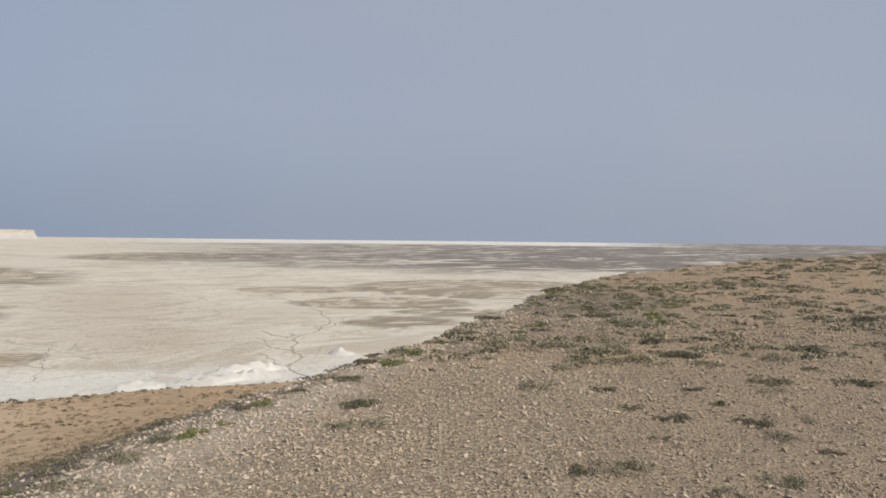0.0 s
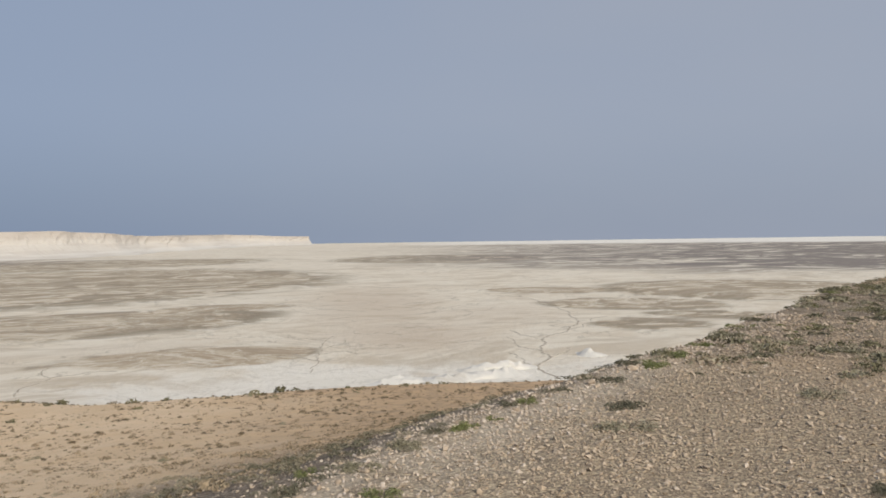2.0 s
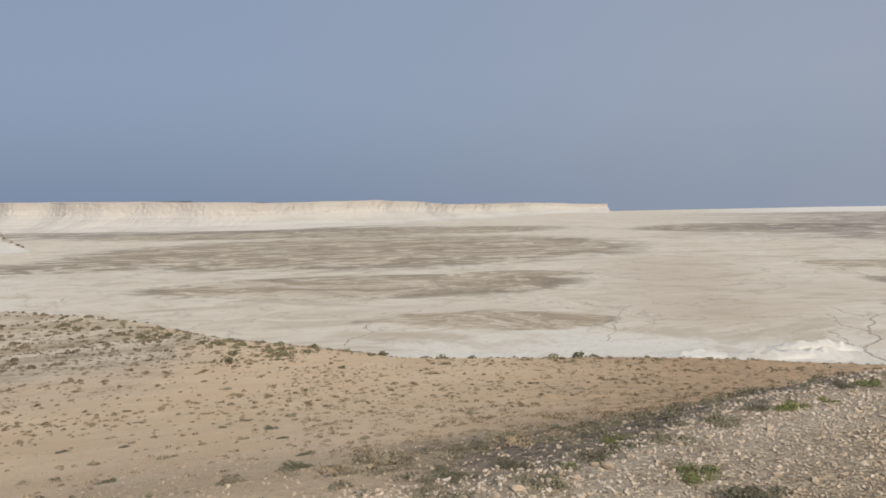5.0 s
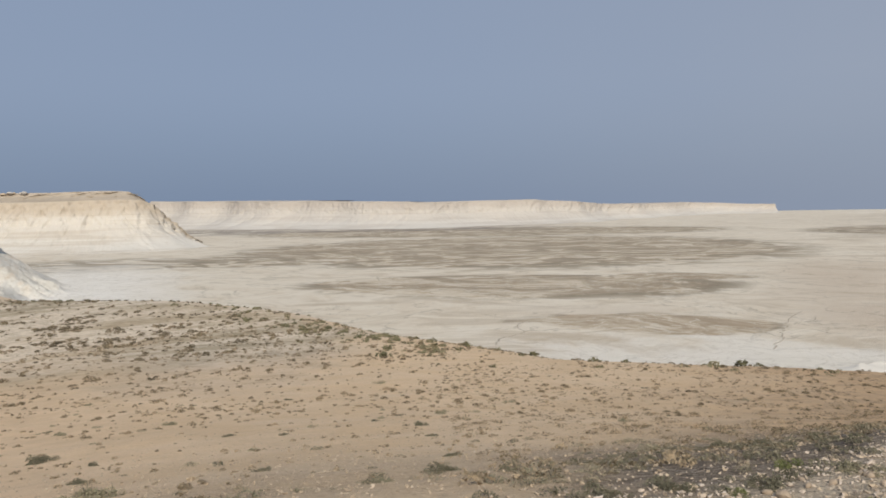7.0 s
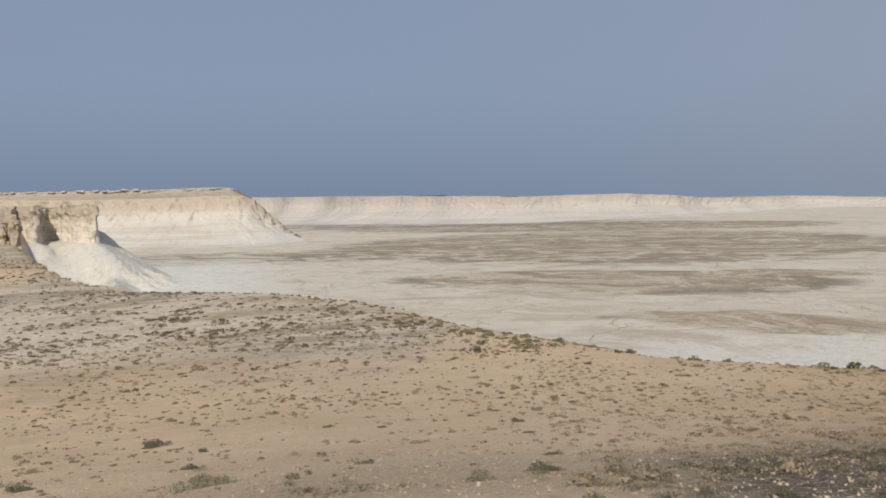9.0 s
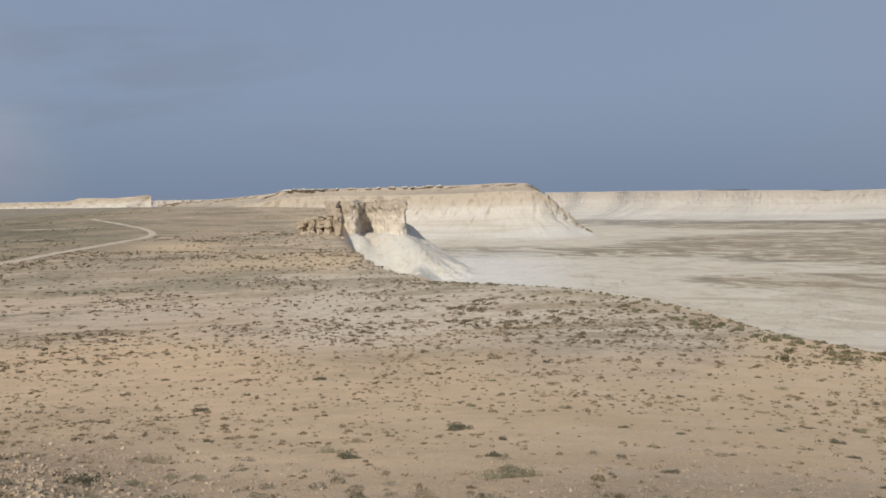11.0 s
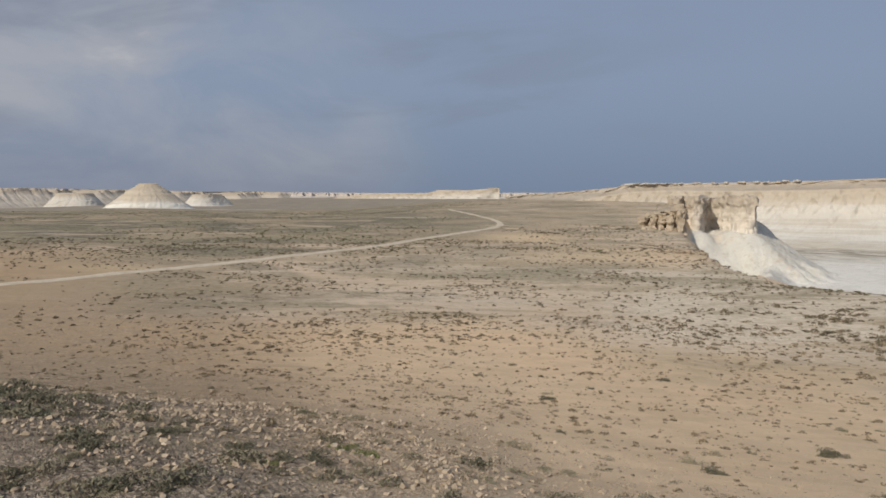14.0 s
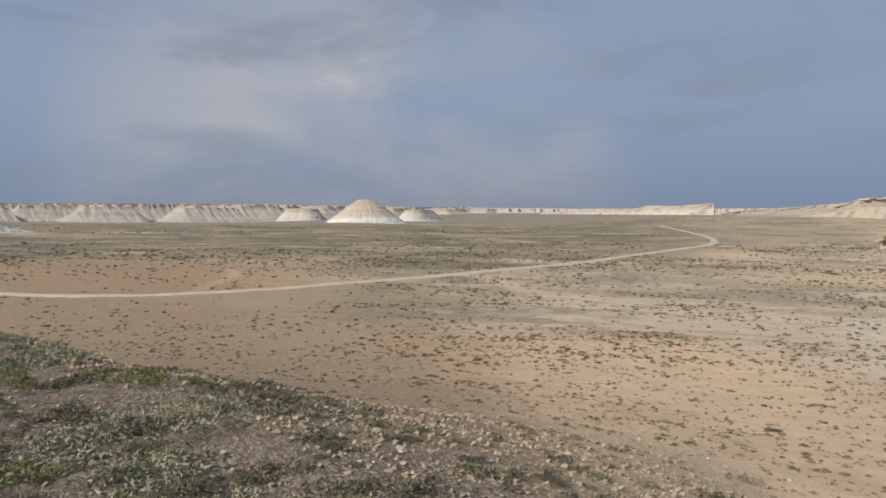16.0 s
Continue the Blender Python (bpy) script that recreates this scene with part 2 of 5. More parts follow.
# ---------------------------------------------------------------- materials
def ground_material():
    m, n = material("ground")
    p = n.place()
    grain = n.noise(p, 28.0, 3.0, 0.7)
    clod = n.noise(p, 5.0, 4.0, 0.65)
    patch = n.noise(p, 0.35, 5.0, 0.6)
    broad = n.noise(p, 0.045, 5.0, 0.6)
    wide = n.noise(p, 0.011, 5.0, 0.6, 0.5)
    # sandy slope
    sand = n.mix(n.ramp(patch, 0.3, 0.72), (0.625, 0.457, 0.290), (0.672, 0.514, 0.352))
    sand = n.mix(n.math("MULTIPLY", n.ramp(clod, 0.48, 0.72), 0.30), sand, (0.47, 0.350, 0.228))
    sand = n.mix(n.math("MULTIPLY", n.ramp(n.noise(p, 1.6, 5.0, 0.7), 0.56, 0.72), 0.22), sand, (0.36, 0.270, 0.175))
    sand = n.mix(n.math("MULTIPLY", n.ramp(n.noise(p, 11.0, 3.0, 0.6), 0.56, 0.68), 0.36), sand, (0.325, 0.235, 0.148))
    sand = n.mix(n.math("MULTIPLY", n.ramp(n.noise(p, 0.55, 7.0, 0.76), 0.54, 0.66), 0.25), sand, (0.42, 0.325, 0.225))
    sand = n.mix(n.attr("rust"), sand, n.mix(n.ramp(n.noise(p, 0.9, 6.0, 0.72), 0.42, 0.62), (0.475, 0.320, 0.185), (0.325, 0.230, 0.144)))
    # gravel bed
    pebble = n.tree.nodes.new("ShaderNodeTexVoronoi")
    n.tree.links.new(n.mix(0.35, p, n.noise(p, 6.0)), pebble.inputs["Vector"])
    pebble.inputs["Scale"].default_value = 45.0
    shade = n.tree.nodes.new("ShaderNodeSeparateColor")
    n.tree.links.new(pebble.outputs["Color"], shade.inputs[0])
    bed = n.mix(shade.outputs[0], (0.288, 0.225, 0.148), (0.555, 0.452, 0.310))
    # shade in the gaps between pebbles, painted as a darker tone
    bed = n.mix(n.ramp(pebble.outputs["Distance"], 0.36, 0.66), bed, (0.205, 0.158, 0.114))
    bed = n.mix(n.math("MULTIPLY", n.ramp(patch, 0.40, 0.7), 0.25), bed, (0.33, 0.26, 0.19))
    bed = n.mix(n.math("MULTIPLY", n.math("MULTIPLY", n.attr("pale"), 0.6), n.ramp(n.noise(p, 2.2, 5.0, 0.7), 0.30, 0.60)), bed, (0.500, 0.440, 0.355))
    bed = n.mix(n.math("MULTIPLY", n.attr("ochre"), 0.45), bed, (0.300, 0.225, 0.155))
    # coarse chips and clods on the slope
    cob = n.tree.nodes.new("ShaderNodeTexVoronoi")
    n.tree.links.new(n.mix(0.3, p, n.noise(p, 3.0)), cob.inputs["Vector"])
    cob.inputs["Scale"].default_value = 7.0
    hue = n.tree.nodes.new("ShaderNodeSeparateColor")
    n.tree.links.new(cob.outputs["Color"], hue.inputs[0])
    coarse = n.mix(hue.outputs[0], (0.270, 0.203, 0.138), (0.560, 0.425, 0.292))
    # gaps between clods darkened in colour for the shade there
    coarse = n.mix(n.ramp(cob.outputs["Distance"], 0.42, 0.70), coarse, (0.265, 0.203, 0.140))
    # stony, weedy ground
    chip = n.tree.nodes.new("ShaderNodeTexVoronoi")
    n.tree.links.new(n.mix(0.3, p, n.noise(p, 9.0)), chip.inputs["Vector"])
    chip.inputs["Scale"].default_value = 30.0
    tone = n.tree.nodes.new("ShaderNodeSeparateColor")
    n.tree.links.new(chip.outputs["Color"], tone.inputs[0])
    rubble = n.mix(tone.outputs[0], (0.215, 0.172, 0.132), (0.545, 0.455, 0.355))
    # near-black gaps: shade between the chips, put into the colour
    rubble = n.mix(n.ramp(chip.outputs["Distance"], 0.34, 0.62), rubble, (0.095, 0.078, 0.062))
    stony = n.mix(n.ramp(clod, 0.36, 0.62), (0.150, 0.125, 0.093), (0.35, 0.29, 0.215))
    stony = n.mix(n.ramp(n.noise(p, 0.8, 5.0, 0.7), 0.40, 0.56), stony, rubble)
    stony = n.mix(n.math("MULTIPLY", n.ramp(n.noise(p, 1.3, 5.0, 0.7), 0.52, 0.66), 0.6), stony, (0.115, 0.118, 0.060))
    speck = n.math("ADD", n.math("MULTIPLY", n.noise(p, 1.3, 6.0, 0.78), 0.5), n.math("MULTIPLY", n.noise(p, 0.28, 6.0, 0.72), 0.5))
    weed = n.mix(n.ramp(speck, 0.47, 0.57), (0.550, 0.440, 0.325), (0.250, 0.200, 0.143))
    weed = n.mix(n.math("MULTIPLY", n.ramp(broad, 0.40, 0.62), 0.35), weed, (0.36, 0.29, 0.20))
    weed = n.mix(n.math("MULTIPLY", n.ramp(n.noise(p, 0.12, 8.0, 0.74), 0.50, 0.60), 0.7), weed, (0.560, 0.465, 0.362))
    band = n.noise(n.scale(n.scale(p, (1, 1, 1), -100.0), (0.6, 1.0, 1.0)), 0.026, 7.0, 0.62, 0.8)
    weed = n.mix(n.math("MULTIPLY", n.ramp(band, 0.53, 0.61), 0.75), weed, n.mix(n.ramp(n.noise(p, 0.7, 5.0, 0.7), 0.4, 0.64), (0.610, 0.475, 0.345), (0.490, 0.388, 0.286)))
    weed = n.mix(n.math("MULTIPLY", n.ramp(band, 0.46, 0.38), 0.55), weed, (0.285, 0.240, 0.172))
    olive = n.noise(p, 0.017, 7.0, 0.66, 1.2)
    weed = n.mix(n.math("MULTIPLY", n.attr("olive"), n.ramp(olive, 0.28, 0.47)), weed, n.mix(n.ramp(n.noise(p, 0.45, 7.0, 0.75), 0.42, 0.60), (0.096, 0.087, 0.060), (0.215, 0.187, 0.141)))
    # grey-green and pale patches of the steppe
    turf = n.noise(n.scale(n.scale(p, (1, 1, 1), -100.0), (0.45, 1.0, 1.0)), 0.050, 7.0, 0.68, 0.9)
    weed = n.mix(n.math("MULTIPLY", n.ramp(turf, 0.48, 0.56), 0.72), weed, n.mix(n.ramp(n.noise(p, 0.9, 5.0, 0.7), 0.40, 0.62), (0.180, 0.162, 0.100), (0.365, 0.310, 0.218)))
    weed = n.mix(n.math("MULTIPLY", n.ramp(turf, 0.45, 0.37), 0.60), weed, (0.600, 0.480, 0.362))
    sandy = n.mix(n.ramp(n.noise(p, 0.6, 6.0, 0.72), 0.40, 0.64), (0.635, 0.490, 0.355), (0.520, 0.400, 0.285))
    # chalk
    chalk = n.mix(n.ramp(broad, 0.3, 0.75), (0.565, 0.535, 0.475), (0.645, 0.620, 0.565))
    chalk = n.mix(n.math("MULTIPLY", n.ramp(n.noise(p, 0.16, 5.0, 0.7), 0.5, 0.72), 0.8), chalk, (0.45, 0.395, 0.315))
    # floor of the plain: pale clay with brown, dry streaks drawn out by old floods
    swirl = n.tree.nodes.new("ShaderNodeTexNoise")
    n.put(swirl.inputs["Vector"], p)
    swirl.inputs["Scale"].default_value, swirl.inputs["Detail"].default_value = 0.0042, 3.0
    bent = n.tree.nodes.new("ShaderNodeVectorMath")
    bent.operation = "MULTIPLY_ADD"
    n.put(bent.inputs[0], swirl.outputs["Color"])
    bent.inputs[1].default_value = (190.0, 190.0, 0.0)
    n.put(bent.inputs[2], p)
    drawn = n.scale(n.scale(bent.outputs[0], (1, 1, 1), -38.0), (0.62, 1.0, 1.0))
    streak = n.noise(drawn, 0.0090, 8.0, 0.58, 1.4)
    thin = n.noise(drawn, 0.022, 7.0, 0.62, 1.6)
    wisp = n.noise(drawn, 0.075, 6.0, 0.60, 1.2)
    flow = n.math("ABSOLUTE", n.math("SUBTRACT", n.noise(drawn, 0.019, 5.0, 0.55, 0.8), 0.5))
    line = n.math("ABSOLUTE", n.math("SUBTRACT", n.noise(p, 0.0105, 6.0, 0.58, 1.0), 0.5))
    clay = n.mix(n.ramp(thin, 0.40, 0.60), (0.578, 0.503, 0.400), (0.628, 0.566, 0.468))
    clay = n.mix(n.math("MULTIPLY", n.ramp(wisp, 0.46, 0.62), 0.45), clay, (0.670, 0.613, 0.520))
    clay = n.mix(n.math("MULTIPLY", n.ramp(streak, 0.50, 0.60), 0.5), clay, (0.662, 0.605, 0.510))
    clay = n.mix(n.math("MULTIPLY", n.attr("tan"), 0.60), clay, (0.440, 0.350, 0.268))
    edge = n.math("ADD", n.math("MULTIPLY", n.math("SUBTRACT", streak, 0.5), 1.5), n.math("MULTIPLY", n.math("SUBTRACT", thin, 0.5), 1.3))
    body = n.ramp(n.math("ADD", n.attr("brown"), edge), 0.36, 0.58)
    grainy = n.math("ADD", n.math("MULTIPLY", thin, 0.55), n.math("MULTIPLY", wisp, 0.45))
    mud = n.mix(n.ramp(grainy, 0.40, 0.58), (0.355, 0.272, 0.184), (0.480, 0.396, 0.290))
    clay = n.mix(n.math("MULTIPLY", body, n.math("ADD", n.math("MULTIPLY", n.ramp(grainy, 0.60, 0.46), 0.48), 0.38)), clay, mud)
    clay = n.mix(n.math("MULTIPLY", n.ramp(flow, 0.022, 0.004), n.math("ADD", n.math("MULTIPLY", body, 0.35), 0.20)), clay, (0.300, 0.245, 0.185))
    clay = n.mix(n.math("MULTIPLY", n.ramp(n.math("ADD", n.attr("brown"), edge), 0.85, 1.35), 0.62), clay, n.mix(n.ramp(grainy, 0.40, 0.62), (0.315, 0.250, 0.178), (0.430, 0.352, 0.258)))
    vein = n.math("ABSOLUTE", n.math("SUBTRACT", n.noise(drawn, 0.042, 6.0, 0.58, 0.9), 0.5))
    clay = n.mix(n.math("MULTIPLY", n.ramp(vein, 0.030, 0.006), n.math("ADD", n.math("MULTIPLY", body, 0.45), 0.15)), clay, (0.635, 0.578, 0.485))
    clay = n.mix(n.math("MULTIPLY", n.ramp(n.math("ADD", streak, n.math("MULTIPLY", thin, 0.5)), 0.70, 0.60), 0.38), clay, (0.400, 0.332, 0.252))
    clay = n.mix(n.math("MULTIPLY", n.math("MULTIPLY", n.attr("ring"), n.ramp(thin, 0.58, 0.44)), 0.80), clay, (0.225, 0.190, 0.140))
    clay = n.mix(n.math("MULTIPLY", n.attr("dark"), n.ramp(n.math("ADD", n.math("MULTIPLY", streak, 0.6), n.math("MULTIPLY", thin, 0.4)), 0.62, 0.44)), clay, (0.215, 0.189, 0.170))
    clay = n.mix(n.math("MULTIPLY", n.ramp(line, 0.011, 0.002), n.math("MULTIPLY", n.ramp(streak, 0.40, 0.50), 0.5)), clay, (0.27, 0.235, 0.185))
    lace = n.math("ABSOLUTE", n.math("SUBTRACT", n.noise(p, 0.045, 6.0, 0.6, 1.2), 0.5))
    salt = n.mix(n.ramp(thin, 0.4, 0.7), (0.735, 0.705, 0.650), (0.660, 0.625, 0.560))
    salt = n.mix(n.math("MULTIPLY", n.ramp(lace, 0.022, 0.004), 0.45), salt, (0.36, 0.325, 0.275))
    clay = n.mix(n.math("MULTIPLY", n.attr("salt"), n.ramp(n.math("ADD", n.attr("salt"), edge), 0.15, 0.6)), clay, salt)
    c = n.mix(n.attr("weedy"), sand, weed)
    c = n.mix(n.attr("stony"), c, stony)
    c = n.mix(n.math("MULTIPLY", n.attr("rough"), n.ramp(n.noise(p, 0.5, 6.0, 0.7), 0.36, 0.56)), c, coarse)
    c = n.mix(n.attr("umber"), c, n.mix(n.ramp(n.noise(p, 0.8, 6.0, 0.7), 0.4, 0.62), (0.325, 0.236, 0.154), (0.232, 0.176, 0.118)))
    iron = n.mix(n.ramp(n.noise(p, 0.5, 6.0, 0.7), 0.40, 0.64), (0.690, 0.502, 0.325), (0.570, 0.412, 0.268))
    c = n.mix(n.math("MULTIPLY", n.attr("iron"), n.ramp(n.noise(p, 0.09, 6.0, 0.7), 0.32, 0.54)), c, iron)
    c = n.mix(n.math("MULTIPLY", n.attr("worn"), 0.9), c, sandy)
    ashen = n.mix(n.ramp(n.noise(p, 1.1, 6.0, 0.75), 0.42, 0.60), (0.690, 0.595, 0.470), (0.470, 0.395, 0.300))
    c = n.mix(n.math("MULTIPLY", n.attr("ashen"), n.ramp(turf, 0.62, 0.44)), c, ashen)
    c = n.mix(n.attr("lilac"), c, n.mix(n.ramp(olive, 0.4, 0.6), (0.235, 0.208, 0.178), (0.330, 0.288, 0.240)))
    # dark earth of knoll and brow; cloud shade on the knoll is painted in
    shaded_soil = n.mix(n.ramp(clod, 0.36, 0.62), (0.085, 0.066, 0.050), (0.225, 0.175, 0.132))
    shaded_soil = n.mix(n.math("MULTIPLY", n.ramp(n.noise(p, 0.9, 5.0, 0.7), 0.52, 0.64), 0.65), shaded_soil, (0.185, 0.185, 0.115))
    shaded_soil = n.mix(n.math("MULTIPLY", n.ramp(n.noise(p, 2.3, 6.0, 0.72), 0.54, 0.64), 0.7), shaded_soil, (0.315, 0.290, 0.235))
    shaded_soil = n.mix(n.math("MULTIPLY", n.ramp(n.noise(p, 1.1, 5.0, 0.7), 0.36, 0.56), 0.75), shaded_soil, n.mix(0.10, rubble, (0.24, 0.19, 0.145)))
    c = n.mix(n.attr("knoll"), c, shaded_soil)
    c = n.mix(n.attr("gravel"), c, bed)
    c = n.mix(n.attr("white"), c, chalk)
    c = n.mix(n.attr("plain"), c, clay)
    bump = n.math("ADD", n.math("MULTIPLY", clod, 1.0), n.math("MULTIPLY", grain, 0.5))
    bump = n.math("SUBTRACT", bump, n.math("MULTIPLY", pebble.outputs["Distance"], n.math("MULTIPLY", n.attr("gravel"), 0.45)))
    bump = n.math("SUBTRACT", bump, n.math("MULTIPLY", chip.outputs["Distance"], n.math("MULTIPLY", n.math("MAXIMUM", n.attr("stony"), n.attr("knoll")), 0.8)))
    bump = n.math("ADD", bump, n.math("MULTIPLY", n.noise(p, 0.22, 7.0, 0.65), n.math("MULTIPLY", n.attr("white"), 45.0)))
    n.bsdf(c, 0.95, bump, 0.6, 0.06, 0.1)
    return m


def rock_material(name, cap, body, low, crack, band=0.5):
    """Bedded rock: tan cap, pale body, paler foot, by the height share h."""
    m, n = material(name)
    p = n.place()
    h = n.attr("h")
    bed = n.noise(n.scale(p, (0.004, 0.004, 0.11)), 1.0, 5.0, 0.6)
    big = n.noise(p, 0.02, 5.0, 0.6)
    fine = n.noise(p, 0.16, 6.0, 0.7)
    hh = n.math("ADD", h, n.math("MULTIPLY", n.math("SUBTRACT", big, 0.5), 0.12))
    c = n.mix(n.ramp(hh, 0.20, 0.36), low, body)
    c = n.mix(n.ramp(hh, 0.62, 0.86), c, cap)
    c = n.mix(n.math("MULTIPLY", n.ramp(bed, 0.48, 0.62), band), c, cap)
    run = n.noise(n.scale(p, (0.06, 0.06, 0.03)), 1.0, 7.0, 0.7, 0.6)
    c = n.mix(n.math("MULTIPLY", n.ramp(run, 0.52, 0.70), 0.5), c, crack)
    c = n.mix(n.math("MULTIPLY", n.ramp(fine, 0.55, 0.75), 0.45), c, crack)
    n.bsdf(c, 0.95, n.math("ADD", fine, n.math("MULTIPLY", bed, 0.6)), 0.7, 1.2, 0.1)
    return m


GROUND = ground_material()
CHALK = rock_material("chalk_cliff", (0.45, 0.385, 0.308), (0.555, 0.515, 0.455), (0.600, 0.568, 0.512), (0.47, 0.415, 0.34))
# chalk dulled and flattened in tone, distance haze painted into it
HAZY_CHALK = rock_material("hazy_chalk", (0.425, 0.380, 0.335), (0.490, 0.456, 0.412), (0.530, 0.502, 0.460), (0.455, 0.415, 0.368))
TAN = rock_material("tan_cliff", (0.455, 0.380, 0.290), (0.520, 0.450, 0.360), (0.70, 0.665, 0.595), (0.45, 0.37, 0.275), 0.85)
MESA = rock_material("mesa_cliff", (0.38, 0.325, 0.265), (0.475, 0.425, 0.365), (0.475, 0.43, 0.37), (0.35, 0.305, 0.255))
CRAG = rock_material("crag_rock", (0.430, 0.365, 0.290), (0.620, 0.555, 0.470), (0.66, 0.61, 0.535), (0.42, 0.360, 0.290))
BROKEN = rock_material("broken_rock", (0.40, 0.325, 0.24), (0.50, 0.415, 0.315), (0.45, 0.365, 0.27), (0.15, 0.12, 0.09))
# pinkish skyline rock, its colours veiled to stand in for haze
HAZY = rock_material("hazy_pink_cliff", (0.47, 0.415, 0.365), (0.52, 0.470, 0.420), (0.40, 0.345, 0.290), (0.36, 0.32, 0.29))
SLOPE = rock_material("steppe_slope", (0.430, 0.372, 0.306), (0.372, 0.320, 0.258), (0.345, 0.296, 0.238), (0.298, 0.256, 0.206))


def track_material(name, light, dull):
    m, n = material(name)
    p = n.place()
    c = n.mix(n.ramp(n.noise(p, 0.5, 5.0, 0.7), 0.35, 0.7), light, dull)
    n.bsdf(c, 0.95, n.noise(p, 2.0), 0.4, 0.1, 0.1)
    return m


def leaf_material(name, a, b, dry):
    m, n = material(name)
    t = n.attr("tint")
    c = n.mix(n.ramp(t, 0.0, 0.7, False), a, b)
    c = n.mix(n.ramp(t, 0.72, 1.0, False), c, dry)
    n.bsdf(c, 0.85, None, spec=0.15)
    return m


LEAF = leaf_material("shrub_leaf", (0.180, 0.165, 0.105), (0.310, 0.280, 0.195), (0.38, 0.315, 0.23))
GREEN = leaf_material("green_leaf", (0.130, 0.145, 0.055), (0.215, 0.225, 0.095), (0.28, 0.25, 0.15))
DARK_LEAF = leaf_material("dark_leaf", (0.110, 0.102, 0.068), (0.195, 0.180, 0.125), (0.30, 0.25, 0.18))
SAGE = leaf_material("sage_leaf", (0.255, 0.255, 0.165), (0.345, 0.335, 0.235), (0.40, 0.36, 0.26))
# browner and darker than LEAF: the sparse shrubs' missing self-shadow is in the colour
SHADED_LEAF = leaf_material("shaded_shrub_leaf", (0.150, 0.118, 0.076), (0.248, 0.196, 0.130), (0.33, 0.255, 0.170))


OLIVE_LEAF = leaf_material("steppe_leaf", (0.120, 0.112, 0.064), (0.205, 0.188, 0.114), (0.31, 0.26, 0.175))


def stone_material():
    m, n = material("stone")
    p = n.place()
    t = n.attr("tint")
    c = n.mix(n.ramp(t, 0.0, 0.6, False), (0.265, 0.206, 0.148), (0.465, 0.370, 0.270))
    c = n.mix(n.ramp(t, 0.6, 1.0, False), c, (0.555, 0.470, 0.392))
    c = n.mix(n.math("MULTIPLY", n.ramp(n.noise(p, 60.0, 3.0), 0.45, 0.7), 0.4), c, (0.24, 0.19, 0.145))
    n.bsdf(c, 0.9, n.noise(p, 90.0), 0.3, 0.004, 0.15)
    return m


SCRUB = leaf_material("brown_scrub_leaf", (0.120, 0.098, 0.066), (0.200, 0.164, 0.112), (0.29, 0.23, 0.155))
STONE = stone_material()

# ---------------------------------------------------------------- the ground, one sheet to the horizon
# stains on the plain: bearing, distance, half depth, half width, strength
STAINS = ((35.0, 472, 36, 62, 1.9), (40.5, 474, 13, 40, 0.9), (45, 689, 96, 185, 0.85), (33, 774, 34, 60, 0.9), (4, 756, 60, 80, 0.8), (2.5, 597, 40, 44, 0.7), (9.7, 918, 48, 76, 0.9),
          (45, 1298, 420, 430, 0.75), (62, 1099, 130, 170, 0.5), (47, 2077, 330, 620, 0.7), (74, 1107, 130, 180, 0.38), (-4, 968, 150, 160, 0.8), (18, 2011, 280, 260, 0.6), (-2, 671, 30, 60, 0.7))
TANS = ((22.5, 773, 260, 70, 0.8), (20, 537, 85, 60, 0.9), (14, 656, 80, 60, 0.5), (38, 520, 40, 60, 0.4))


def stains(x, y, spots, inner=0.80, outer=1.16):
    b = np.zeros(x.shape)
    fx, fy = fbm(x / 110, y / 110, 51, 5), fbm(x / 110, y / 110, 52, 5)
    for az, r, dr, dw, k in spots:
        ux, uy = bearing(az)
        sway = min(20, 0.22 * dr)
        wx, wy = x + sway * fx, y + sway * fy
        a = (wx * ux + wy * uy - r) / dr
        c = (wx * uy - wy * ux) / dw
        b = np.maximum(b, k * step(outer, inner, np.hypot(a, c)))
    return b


# sandy side tracks: bearing, distance, half width
RUTS = ((132.3, 178, 0.9), (131.5, 162, 1.1), (131.8, 150, 1.2), (132.9, 138, 1.3), (133.9, 127, 1.4), (135.5, 118, 1.4))
SPUR = ((115.4, 163, 2.0), (113.4, 154, 2.2), (111.6, 139, 3.0), (109.8, 127, 4.5), (107.2, 121, 6.0), (103.5, 119, 7.0), (99.5, 121, 7.5))


def worn(x, y, knots):
    """How far a place lies within a side track, 0 to 1, with soft edges."""
    best = np.zeros(x.shape)
    p = [(*polar(a, r), w) for a, r, w in knots]
    for k, ((ax, ay, aw), (bx, by, bw)) in enumerate(zip(p[:-1], p[1:])):
        t = np.clip(((x - ax) * (bx - ax) + (y - ay) * (by - ay)) / ((bx - ax) ** 2 + (by - ay) ** 2), 0, 1)
        w = aw + (bw - aw) * t
        far = np.hypot(x - ax - t * (bx - ax), y - ay - t * (by - ay)) / w
        best = np.maximum(best, step(1.25, 0.45, far + 0.25 * fbm(x / 6, y / 6, 66)) * (1 - 0.13 * (k + t)))
    return best


